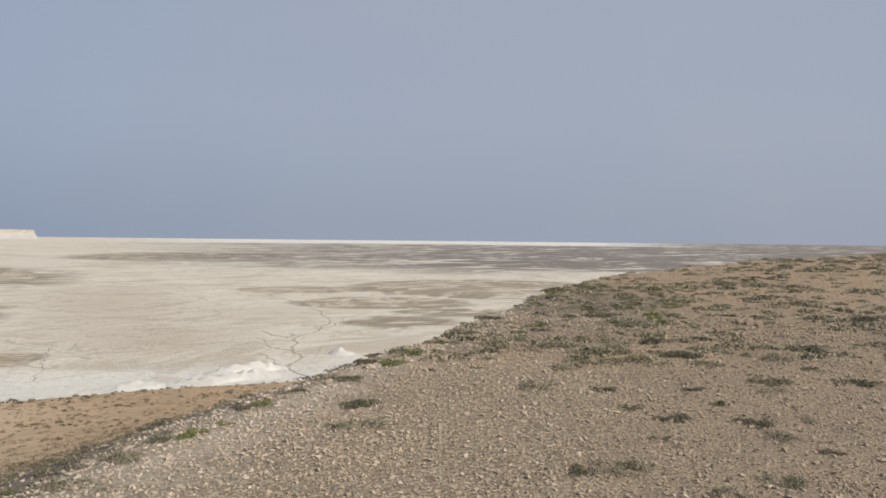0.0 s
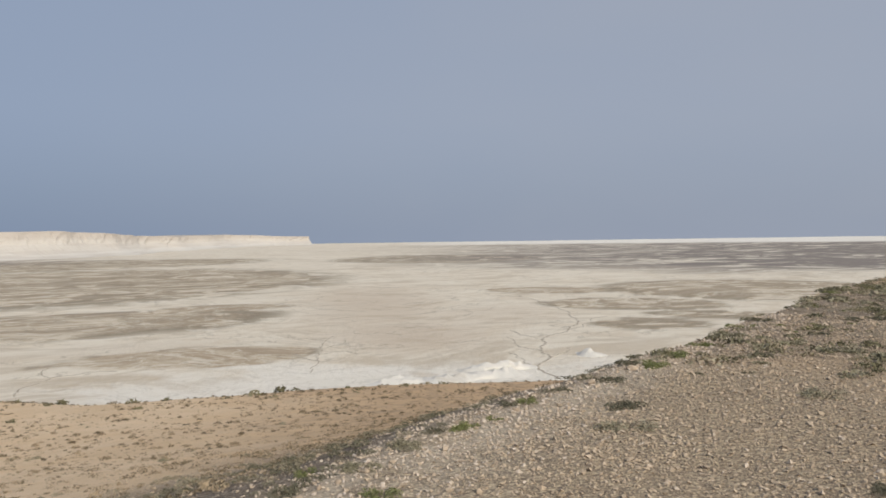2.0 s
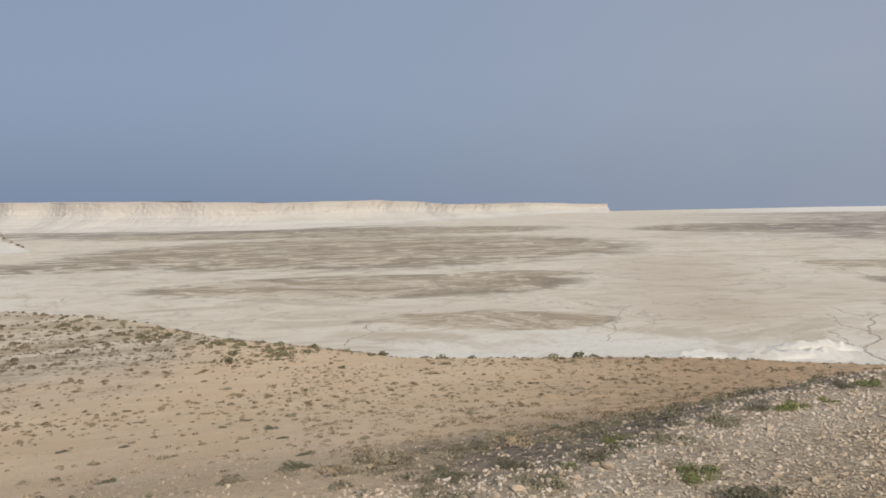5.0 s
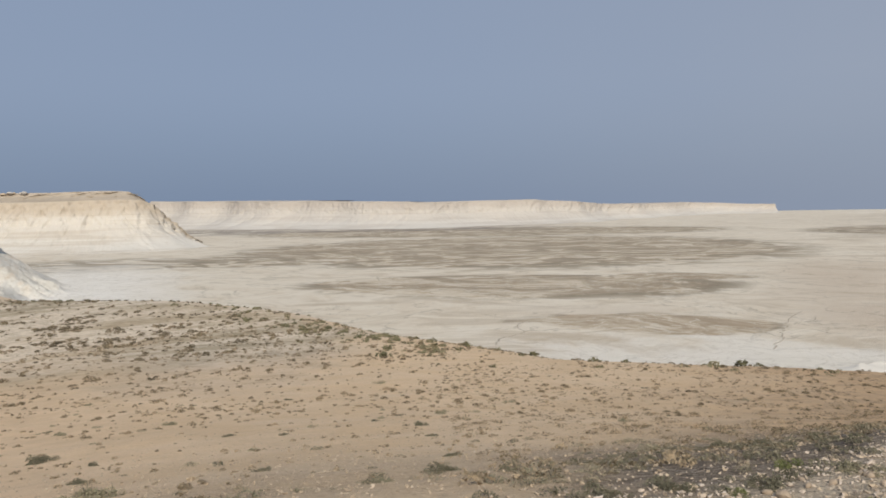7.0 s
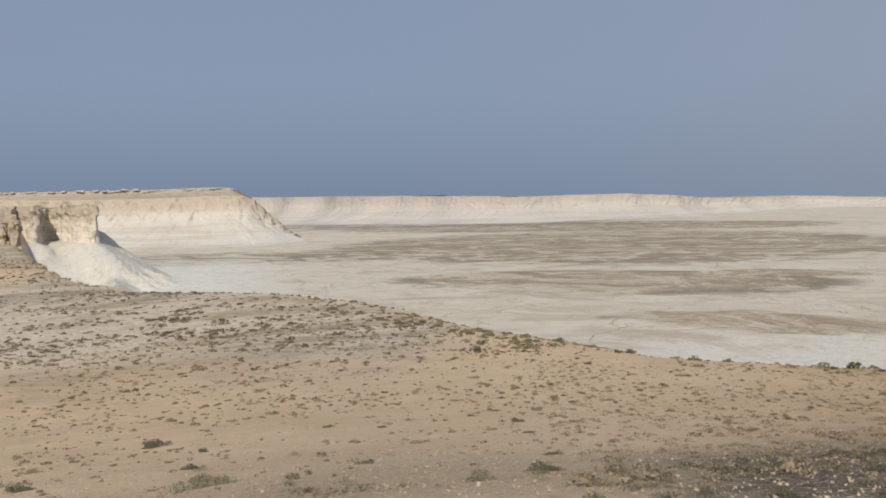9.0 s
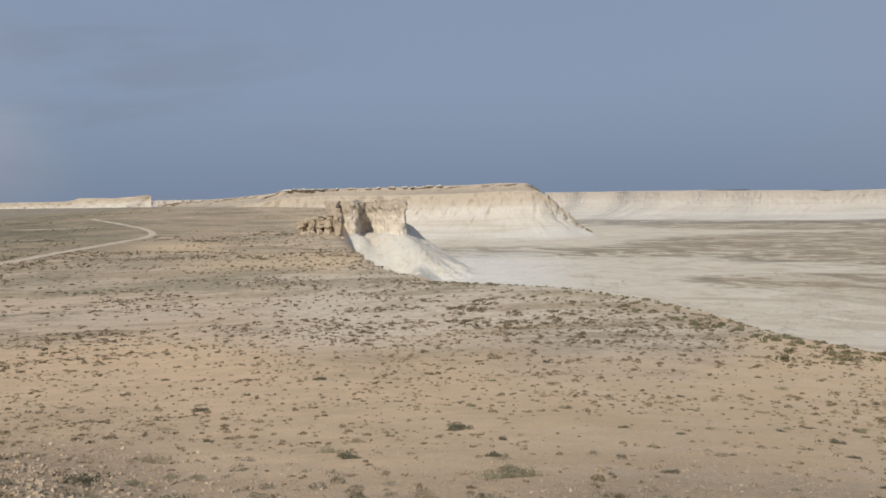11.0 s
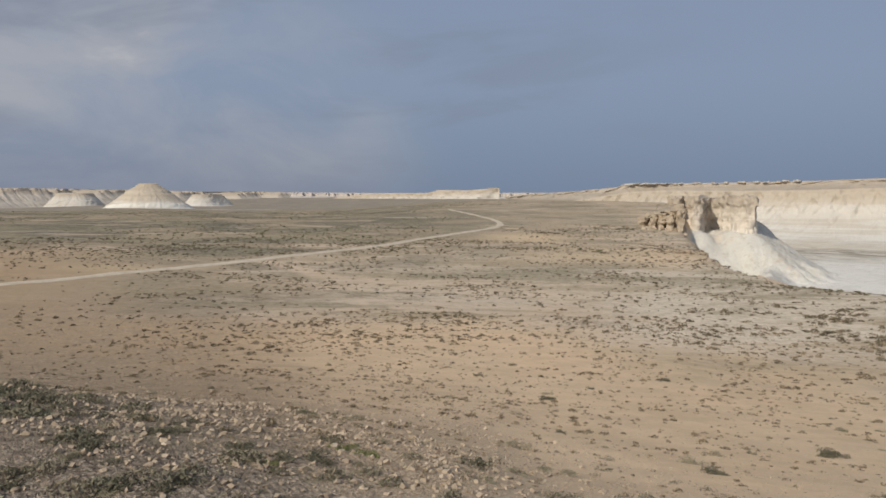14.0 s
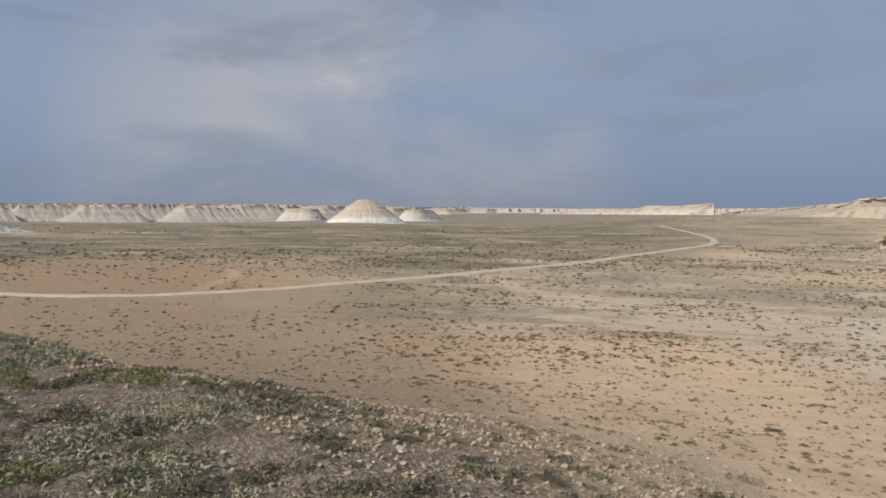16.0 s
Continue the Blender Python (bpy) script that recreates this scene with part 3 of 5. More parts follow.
def build_ground():
    az = np.concatenate([np.linspace(-38, 152, 470), np.linspace(152, 322, 80)[1:-1]])
    rr = np.unique(np.concatenate([np.geomspace(0.6, 60, 185), np.geomspace(60, 5600, 190)[1:], np.linspace(655, 835, 34)]))
    A, R = np.meshgrid(az, rr)
    ux, uy = bearing(A)
    x, y = ux * R, uy * R
    z, d, out, r, a, white, plain = land(x, y)
    v = np.concatenate([np.stack([x, y, z], -1).reshape(-1, 3), [[0, 0, 0]]])
    cols = len(az)
    k = np.arange(cols)
    fan = np.stack([np.full(cols, len(v) - 1), k, (k + 1) % cols], -1)
    me = mesh_of("ground", v, [grid_faces(len(rr), cols, True)[:, ::-1], fan], GROUND)
    aa = np.where(a < -90, a + 360, a)
    fine = fbm(x / 6, y / 6, 61)
    big = fbm(x / 28, y / 28, 62)
    gravel = step(1.0, -0.6, out + 0.5 * fine) * np.where(r > 9, step(24, 9, r + 3 * fine) * 0.7 + 0.2, 1.0)
    gravel = gravel * np.maximum(step(128, 104, aa + 10 * fine), step(170, 215, aa + 12 * fine))
    stony = 0.9 * step(-1.0, 0.5, out + fine) * step(9, 2.5, out + 4 * fine + 3 * big) * (1 - 0.62 * step(36, 50, aa + 4 * fine) * step(116, 100, aa + 4 * fine))
    knoll = step(104, 126, aa + 12 * fine) * step(215, 165, aa + 12 * fine) * step(6.0, -2.0, out + 3.5 * fine)
    knoll = np.maximum(knoll, 0.95 * step(-6, 4, aa) * step(47, 35, aa + 4 * fine) * step(-0.4, 0.6, out + 0.6 * fine) * step(7, 2, out + 3 * fine))
    stony = np.maximum(stony, (0.40 + 0.40 * step(106, 122, aa)) * step(92, 108, aa + 6 * fine) * step(160, 140, aa) * step(17, 7, out + 5 * fine) * step(0, 1.5, out))
    knoll = knoll * step(2.6, 4.6, r + 1.2 * fine)
    gravel = np.maximum(gravel, step(4.6, 2.6, r + 1.2 * fine))
    stony = np.maximum(stony, 0.65 * step(106, 130, aa + 8 * fine) * step(75, 32, r + 8 * big))
    belt = step(9.3, 10.6, r + 0.8 * fine) * step(26, 16, r) * step(-19, -11, aa + 3 * fine) * step(2, -1, out)
    stony = np.maximum(stony, 0.40 * step(9, 16, r) * step(1, -1, out) + 0.5 * belt)
    knoll = np.maximum(knoll, 0.6 * belt)
    gravel = gravel * (1 - 0.8 * belt)
    weedy = np.maximum(step(56, 85, r + 22 * big + 22 * step(52, 62, aa + 5 * fine) * step(100, 86, aa)), 0.0) * step(-5, 0, d)
    weedy = weedy * (0.75 + 0.25 * step(-0.3, 0.3, big)) * (1 - 0.7 * step(0.15, 0.5, fbm(x / 60, y / 110, 63)) * step(700, 100, r))
    weedy = weedy * (1 - 0.8 * np.exp(-((aa - 86.0) / 2.2) ** 2 - ((r - 185) / 32) ** 2)) * (1 - 0.7 * np.exp(-((aa - 96) / 4.0) ** 2 - ((r - 290) / 40) ** 2))
    # tan debris runs down the white scree below the headland
    fall = fbm(np.degrees(np.arctan2(y - 110, x + 830)) / 1.6, R / 300, 23, 4)
    white = white * np.where(R > 500, 1 - 0.42 * step(0.06, 0.34, fall + 0.25 * fbm(x / 7, y / 7, 24)) * step(88, 84, aa) * step(77, 79, aa), 1.0)
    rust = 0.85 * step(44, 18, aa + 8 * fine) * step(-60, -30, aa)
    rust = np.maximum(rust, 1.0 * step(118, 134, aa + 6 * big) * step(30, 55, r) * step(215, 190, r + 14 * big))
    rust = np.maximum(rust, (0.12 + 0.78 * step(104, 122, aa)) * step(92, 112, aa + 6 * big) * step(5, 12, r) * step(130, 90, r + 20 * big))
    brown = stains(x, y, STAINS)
    pan = step(1215, 1240, R) * step(1330, 1300, R) * step(113.5, 114.5, aa + 0.6 * fine) * step(121.5, 120.0, aa + 0.6 * fine)
    white = np.maximum(white, 0.85 * pan * step(-0.3, 0.1, big))
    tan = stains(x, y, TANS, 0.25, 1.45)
    olive = step(110, 230, r + 60 * big) * (0.45 * step(86, 94, aa + 2 * fine) + 0.55 * step(94, 107, aa))
    olive = np.maximum(olive, 0.95 * step(106, 124, aa + 6 * fine) * step(45, 85, r + 15 * big)) * (1 - 0.85 * step(120, 132, aa + 5 * big) * step(215, 190, r + 14 * big))
    weedy = weedy * (1 - 0.75 * step(120, 134, aa + 5 * big) * step(215, 190, r + 14 * big))
    dark = step(1300, 1800, R + 350 * fbm(x / 500, y / 300, 53)) * np.where(aa < -12, 1.0, step(4200, 3600, R)) * step(28, 5, aa + 5 * fbm(x / 400, y / 400, 54))
    dark = dark * (1 + 0.8 * step(6, -12, aa))
    dark = np.maximum(dark, step(2150, 2250, R) * step(3200, 2500, R) * step(36, 50, aa) * step(75, 69, aa) * 0.8)
    salt = step(3500, 4100, R) * step(30, 10, aa) * step(-26, -8, aa) * 0.9
    salt = np.maximum(salt, step(480, 380, R + 40 * big) * step(60, 40, aa) * 0.62)
    salt = np.maximum(salt, step(1500, 900, R + 200 * big) * step(64, 74, aa) * 0.95)
    salt = np.maximum(salt, step(1350, 1560, R) * step(1900, 1650, R) * step(66, 70, aa) * 0.9)
    salt = salt * (1 - 0.9 * np.minimum(1, brown + 0.5 * tan))
    ashen = 0.84 * step(46, 64, aa + 5 * fine) * step(96, 84, aa + 3 * fine) * step(48, 72, r + 14 * big) * step(210, 140, r + 20 * big)
    ashen = np.maximum(ashen, 0.22 * step(86, 92, aa) * step(112, 98, aa + 4 * big) * step(70, 95, r + 16 * big) * step(280, 140, r))
    pale = np.exp(-(out / 1.6) ** 2) * step(-14, -6, aa) * step(70, 50, aa)
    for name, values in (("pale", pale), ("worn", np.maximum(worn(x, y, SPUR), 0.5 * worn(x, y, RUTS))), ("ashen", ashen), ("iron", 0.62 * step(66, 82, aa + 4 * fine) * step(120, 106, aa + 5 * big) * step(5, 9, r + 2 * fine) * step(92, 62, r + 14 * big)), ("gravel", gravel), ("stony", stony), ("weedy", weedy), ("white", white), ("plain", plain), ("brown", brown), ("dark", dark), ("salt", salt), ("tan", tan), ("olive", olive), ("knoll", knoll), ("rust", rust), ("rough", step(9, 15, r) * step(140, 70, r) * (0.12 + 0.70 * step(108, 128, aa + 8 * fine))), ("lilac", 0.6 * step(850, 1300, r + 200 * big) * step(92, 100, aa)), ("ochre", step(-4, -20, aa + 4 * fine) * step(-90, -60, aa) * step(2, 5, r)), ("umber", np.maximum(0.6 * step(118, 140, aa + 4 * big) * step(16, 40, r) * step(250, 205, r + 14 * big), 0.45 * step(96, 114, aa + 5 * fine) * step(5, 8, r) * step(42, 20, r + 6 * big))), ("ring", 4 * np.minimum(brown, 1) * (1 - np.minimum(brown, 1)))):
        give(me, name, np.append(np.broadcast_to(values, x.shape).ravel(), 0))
    ob = new("ground", me)
    tagged(ob, "gravel hilltop, sandy slopes and pale dry plain", "ground", kind="structure")


build_ground()


def level(x, y):
    return land(np.atleast_1d(np.float64(x)), np.atleast_1d(np.float64(y)))[0]


# ---------------------------------------------------------------- escarpments
def smooth_path(pts, count):
    """Points (az, r, foot, top) to evenly spaced places along them, with eased corners."""
    p = np.array([(*polar(a, r), f, t) for a, r, f, t in pts])
    seg = np.concatenate([[0], np.cumsum(np.hypot(*np.diff(p[:, :2], axis=0).T))])
    u = np.linspace(0, seg[-1], count)
    out = np.stack([np.interp(u, seg, p[:, k]) for k in range(4)], -1)
    w = np.hanning(2 * max(2, count // 60) + 1)
    w /= w.sum()
    h = len(w) // 2
    for k in range(4):
        e = np.pad(out[:, k], h, "edge")
        out[:, k] = np.convolve(e, w, "valid")
    return u, out


def escarpment(name, pts, mat, label, category, count=260, cliff=0.45, run=1.1, lobes=(120, 40), gully=(22, 7), depth=200, seed=1, crest=0.05, steep=0.30):
    """A cliff line along pts: level top behind, steep upper face, buttressed slope, fanned foot. Sizes in metres."""
    u, p = smooth_path(pts, count)
    tx, ty = np.gradient(p[:, 0]), np.gradient(p[:, 1])
    ln = np.hypot(tx, ty)
    nx, ny = ty / ln, -tx / ln
    if np.mean(nx * p[:, 0] + ny * p[:, 1]) > 0:
        nx, ny = -nx, -ny
    tall = p[:, 3] - p[:, 2]
    levels = np.concatenate([[1.0, 1.0], np.linspace(1.0, 0.93, 3), np.linspace(0.93, cliff, 14)[1:], np.linspace(cliff, 0.0, 20)[1:], [-0.12]])
    rows = []
    for k, h in enumerate(levels):
        if k == 0:
            off = np.full(count, -float(depth))
        elif k == 1:
            off = np.full(count, -14.0)
        elif h >= 0.93:
            off = np.full(count, (1 - h) * 10.0)
        elif h >= cliff:
            off = 0.7 + (0.93 - h) * tall * steep
        else:
            q = (cliff - h) / cliff
            off = 0.7 + (0.93 - cliff) * tall * steep + cliff * tall * run * (q + 0.9 * q * q * q)
        spread = min(1.0, max(0.0, 1 - h)) ** 0.5 if k > 1 else 0.25
        big = fbm(u / lobes[0], u * 0 + 0.5, seed, 2) * lobes[1]
        rid = np.abs(fbm(u / gully[0] + 0.05 * k, u * 0 + h * 0.8, seed + 3, 3))
        off = off + big * (1 if k else 0) + (gully[1] * (0.5 - 2.2 * rid) * (0.35 + 0.65 * spread) if k > 1 else 0)
        off = off + (fbm(u / 9, u * 0 + 7 * h, seed + 7, 3) * gully[1] * 0.55 if k > 1 else 0)
        z = p[:, 2] + tall * h
        z = z + tall * crest * fbm(u / (lobes[0] * 0.5), u * 0 + 9, seed + 11, 3) * min(1.0, max(0.0, (h - 0.5) / 0.5))
        rows.append(np.stack([p[:, 0] + nx * off, p[:, 1] + ny * off, z], -1))
    thing = tagged(new(name), label, category)
    brink = int(np.searchsorted(-levels[2:], -0.93)) + 2
    foot = int(np.searchsorted(-levels[2:], -cliff)) + 2
    for title, a, b in (("crown", 0, brink), ("cliff_face", brink, foot), ("talus", foot, len(levels) - 1)):
        me = mesh_of(title, np.concatenate(rows[a:b + 1]), [grid_faces(b - a + 1, count)], mat, smooth=title == "crown")
        give(me, "h", np.repeat(np.clip(levels[a:b + 1], 0, 1), count))
        bm = bmesh.new()
        bm.from_mesh(me)
        bmesh.ops.recalc_face_normals(bm, faces=bm.faces)
        if sum(q.normal.z for q in bm.faces) < 0:
            bmesh.ops.reverse_faces(bm, faces=bm.faces)
        bm.to_mesh(me)
        bm.free()
        part(title, me, thing)
    return thing


PL = PLAIN - 3
escarpment("far_escarpment", [(70.52, 3300, PL, 34.9), (66, 3050, PL, 32), (60, 2700, PL, 21.9), (52, 2560, PL, 13.5), (44, 2850, PL, 15.8), (41, 3000, PL, 10.7), (39, 3150, PL, 2.4), (36, 3800, PL, -9.3), (33, 4300, PL, -2),
           (30, 4550, PL, -14.5), (27.3, 4650, PL, -19.2)], HAZY_CHALK, "long white chalk cliff with tan top beyond the plain", "cliff", 560, 0.55, 1.3, (260, 80), (60, 7), 300, 5, 0.04, 0.40)
escarpment("chalk_bluff", [(95.22, 1830, PL, -4.8), (91.19, 1800, PL, 8.2), (88.68, 1775, PL, 20.2), (86.16, 1730, PL, 23.4), (84.15, 1690, PL, 22), (80.11, 1640, PL, 19.8), (76.08, 1600, PL, 21.5), (72.2, 1590, PL, 22.9), (70.9, 1600, PL, 22), (70.2, 1618, PL, 13), (69.4, 1650, PL, -8), (68.4, 1690, PL, -36), (67.5, 1730, PL, -60), (66.9, 1760, PL, -71.2)],
           CHALK, "white chalk bluff with gullied face and tan crown", "cliff", 460, 0.52, 1.35, (170, 22), (30, 10), 260, 9, 0.02, 0.5)


def upper_mesa():
    """Tan upper step on the bluff, with a low pale rim."""
    pts = [(97.5, 1860, -0.1, 13), (95.0, 1850, -0.1, 19), (92.4, 1850, -0.3, 24), (90.0, 1850, -2, 31), (89.5, 1850, -1.8, 32.5), (89.1, 1850, -1.6, 39), (88.5, 1850, 0, 41), (85.16, 1840, 9.3, 39.5), (80.11, 1790, 17.2, 39.5), (76.08, 1760, 18.8, 40.5), (73.05, 1735, 19.3, 42.5), (71.6, 1735, 19.0, 41), (70.9, 1750, 16.0, 30), (70.3, 1770, 10.0, 18)]
    return escarpment("upper_mesa", pts, SLOPE, "tan mesa slope with a pale crest above the bluff", "mesa", 420, 0.75, 1.5, (150, 8), (40, 6), 400, 13, 0.012)


mesa = upper_mesa()


def buttressed(name, pts, mat, label, count, gap, half, jut, fall, seed):
    """A cliff line with trapezoid buttresses and smooth aprons: gap, half width and jut of the buttresses in metres; fall of (distance, height share)."""
    u, p = smooth_path(pts, count)
    tx, ty = np.gradient(p[:, 0]), np.gradient(p[:, 1])
    ln = np.hypot(tx, ty)
    nx, ny = ty / ln, -tx / ln
    if np.mean(nx * p[:, 0] + ny * p[:, 1]) > 0:
        nx, ny = -nx, -ny
    reach = fall[-1][0] + jut[1]
    o = np.concatenate([[-300, -60], np.linspace(-20, reach, 64)])
    U, O = np.meshgrid(u, o)
    rng = np.random.default_rng(seed)
    drift = 14 * fbm(U / 60, O / 60, seed, 3) + 5 * fbm(U / 12, O / 25, seed + 1, 3)
    flute = 10 * np.abs(fbm(U / 15, O / 70, seed + 2, 3))
    near = np.maximum(O, -1) + drift * 0.5
    share = np.interp(near + flute, [q for q, _ in fall], [h for _, h in fall])
    at = 0.0
    while at < u[-1]:
        at += rng.uniform(0.55, 1.5) * gap
        w, out, top = rng.uniform(*half), rng.uniform(*jut), rng.uniform(0.90, 1.0)
        q = np.hypot(np.maximum(O + drift * 0.5 - out, 0), np.maximum(at - w - U, 0) * 0.9 + np.maximum(U - at - w, 0) * 2.0)
        share = np.maximum(share, top * np.interp(q + flute * 0.8, [a for a, _ in fall], [h for _, h in fall]))
    share = np.where(O < -10, 1.0, share)
    z = p[:, 2] + (p[:, 3] - p[:, 2]) * share
    v = np.stack([p[:, 0] + nx * O, p[:, 1] + ny * O, z], -1)
    thing = tagged(new(name), label, "cliff")
    for title, lo, hi in (("crown", 0, 3), ("cliff_face", 3, 24), ("apron", 24, len(o) - 1)):
        me = mesh_of(title, v[lo:hi + 1].reshape(-1, 3), [grid_faces(hi - lo + 1, count)], mat, smooth=False)
        give(me, "h", np.clip(share[lo:hi + 1], 0, 1).ravel())
        bm = bmesh.new()
        bm.from_mesh(me)
        bmesh.ops.recalc_face_normals(bm, faces=bm.faces)
        if sum(f.normal.z for f in bm.faces) < 0:
            bmesh.ops.reverse_faces(bm, faces=bm.faces)
        bm.to_mesh(me)
        bm.free()
        part(title, me, thing)


buttressed("gullied_escarpment", [(168.2, 1700, -16.2, 27.8), (156.2, 1850, -11.1, 29.9), (146.2, 1950, -12, 34.5), (140.2, 1980, -13, 35), (134.2, 2050, -13.5, 36.5), (128.21, 2150, -14.2, 36.8), (122.21, 2400, -14.8, 37.2), (118.21, 2700, -17.7, 36.3), (114.21, 2900, -14.7, 40.3)],
           MESA, "pale gullied cliff with dark shaded flanks", 620, 165, (28, 70), (40, 115), ((0, 1.0), (3, 0.86), (12, 0.70), (38, 0.38), (72, 0.06), (112, -0.08)), 17)
buttressed("distant_escarpment", [(119.21, 3300, 8.6, 42.6), (112.21, 3200, 7.7, 39.7), (106.22, 3100, 8.4, 35.4), (100.22, 3000, 3.2, 33.2), (94.21, 2900, -4.2, 31.8), (90.19, 2900, -9, 37)],
           HAZY, "low pink-grey cliff on the skyline", 520, 40, (6, 26), (8, 26), ((0, 1.0), (2, 0.95), (6, 0.60), (20, 0.48), (60, 0.25), (140, -0.10)), 23)
escarpment("low_mesa", [(114.21, 2750, -10, -4), (110.71, 2550, -8.9, 9.1), (108.21, 2400, -10.1, 21.9), (106.71, 2300, -9.9, 24.1), (104.22, 2100, -11, 24), (102.9, 2000, -10.5, 23.5), (102.35, 1960, -9.1, 29.5), (100.22, 1900, -8.9, 28.1), (98.82, 1880, -10, 30), (98.52, 1880, -10.3, 33.2), (97.82, 1880, -10.8, 32.7)],
           CHALK, "small cream flat-topped mesa", "mesa", 220, 0.4, 1.1, (120, 6), (40, 5), 60, 29, 0.05)


def butte(name, az, r, foot, radius, profile, label, seed, mat, oval=0.02):
    """Round hill: profile of (radius share, height)."""
    cx, cy = polar(az, r)
    around, up = 140, 34
    t = np.linspace(0, 2 * np.pi, around, endpoint=False)
    hs = np.linspace(0, 1.0, up)
    rad = np.interp(hs, [h for _, h in profile[1]], [q for q, _ in profile[1]])
    rows = []
    for h, q in zip(hs, rad):
        rid = np.abs(fbm(t * 4.6 + 0.5 * np.sin(5 * h + seed), t * 0 + h * 2.6, seed, 5))
        rr = radius * (q + (0.02 - 0.085 * rid) * (0.25 + q * 0.6) * (1 - 0.45 * h) + oval * np.cos(2 * t + seed) + oval * 0.7 * np.cos(3 * t + 2 * seed) * (1 - 0.4 * h) + 0.022 * float(fbm(np.array([h * 11.0]), np.array([0.5]), seed + 9)[0]))
        rows.append(np.stack([cx + rr * np.cos(t), cy + rr * np.sin(t), np.full(around, foot + profile[0] * h) + 0.6 * fbm(t * 6, t * 0 + h * 5, seed + 2)], -1))
    v = np.concatenate(rows + [np.array([[cx, cy, foot + profile[0] * 1.01]])])
    k = np.arange(around)
    cap = np.stack([(up - 1) * around + k, (up - 1) * around + (k + 1) % around, np.full(around, len(v) - 1)], -1)
    me = mesh_of(name, v, [grid_faces(up, around, True), cap], mat, smooth=False)
    give(me, "h", np.append(np.repeat(hs, around), 1.0))
    return tagged(new(name, me), label, "butte")


butte("cone_butte", 122.41, 1500, -10.5, 79, (46, ((1.0, 0.0), (0.92, 0.08), (0.84, 0.20), (0.80, 0.235), (0.62, 0.46), (0.50, 0.62), (0.45, 0.70), (0.34, 0.81), (0.24, 0.92), (0.17, 1.0), (0.02, 1.01))), "cone-shaped butte with tan top and white foot", 3, TAN)
butte("small_butte", 118.6, 1900, -8.5, 68, (29, ((1.0, 0.0), (0.90, 0.10), (0.70, 0.55), (0.58, 0.86), (0.53, 0.97), (0.10, 1.0))), "low flat-topped chalk butte on the steppe", 6, CHALK, 0.10)
butte("flat_butte", 126.81, 2000, -12.9, 66, (38, ((1.0, 0.0), (0.90, 0.10), (0.66, 0.55), (0.50, 0.86), (0.44, 0.97), (0.10, 1.0))), "flat-topped chalk butte before the gullied cliff", 8, CHALK, 0.12)
MOUND = polar(147.1, 430)
butte("chalk_mound", 147.1, 430, float(level(*MOUND)[0]) - 0.8, 25, (6.2, ((1.0, 0.0), (0.80, 0.22), (0.62, 0.45), (0.42, 0.85), (0.30, 0.97), (0.10, 1.0))), "low white chalk mound on the steppe", 11, CHALK, 0.12)


# ---------------------------------------------------------------- crags at the edge
def crag(name, low_line, top_line, zlow, brow, flute=3.0, grain=13.0, seed=1, lean=2.5, uneven=0.08, mat=None, count=560):
    """A rock mass with a fluted, broken wall between a closed footprint and its brink, of as many corners; brow(az) is its top."""
    p = np.array([polar(a, r) for a, r in low_line])
    p = np.concatenate([p, p[:1]])
    seg = np.concatenate([[0], np.cumsum(np.hypot(*np.diff(p, axis=0).T))])
    q = np.array([polar(a, r) for a, r in top_line])
    q = np.concatenate([q, q[:1]])
    up = 44
    u = np.linspace(0, seg[-1], count, endpoint=False)
    w = np.hanning(9)
    w /= w.sum()
    soft = [np.convolve(np.pad(np.interp(u, seg, c), 4, "wrap"), w, "valid") for c in (p[:, 0], p[:, 1], q[:, 0], q[:, 1])]
    lx, ly, hx, hy = soft
    mx, my = (lx + hx) / 2, (ly + hy) / 2
    tx, ty = (np.roll(mx, -4) - np.roll(mx, 4)), (np.roll(my, -4) - np.roll(my, 4))
    ln = np.hypot(tx, ty) + 1e-6
    nx, ny = ty / ln, -tx / ln
    cx, cy = mx.mean(), my.mean()
    if np.sum(nx * (mx - cx) + ny * (my - cy)) < 0:
        nx, ny = -nx, -ny
    ztop = brow(np.degrees(np.arctan2(-hx, hy)))
    topz = ztop + uneven * (ztop - zlow) * (fbm(u / grain / 1.2, u * 0 + 2, seed + 5, 3) + 0.6 * fbm(u / grain * 3, u * 0 + 2, seed + 8, 2))
    rows, hs = [], np.concatenate([np.linspace(0, 1, up), [1.0]])
    for k, h in enumerate(hs):
        col = np.abs(fbm(u / grain, u * 0 + h * 0.7, seed, 3))
        rib = np.abs(fbm(u / grain * 2.6, u * 0 + h * 1.6, seed + 2, 2))
        off = flute * (0.5 - 1.8 * col - 1.0 * rib) + lean * (1 - h) ** 1.6 + 0.45 * flute * fbm(u / grain * 3.0, u * 0 + h * 9, seed + 4, 2)
        off = off + 0.4 * flute * step(0.78, 0.86, h + 0.12 * fbm(u / grain * 2, u * 0, seed + 9))
        if k == len(hs) - 1:
            off = off - flute
        b = h ** 0.8
        rows.append(np.stack([lx + (hx - lx) * b + nx * off, ly + (hy - ly) * b + ny * off, zlow + (topz - zlow) * h], -1))
    v = np.concatenate(rows)
    n = len(hs)
    cap = (n - 1) * count + np.arange(count)[None]
    me = mesh_of(name, v, [grid_faces(n, count, True), cap], mat or CRAG, smooth=False)
    give(me, "h", np.repeat(hs, count))
    bm = bmesh.new()
    bm.from_mesh(me)
    bmesh.ops.recalc_face_normals(bm, faces=bm.faces)
    bm.to_mesh(me)
    bm.free()
    return me


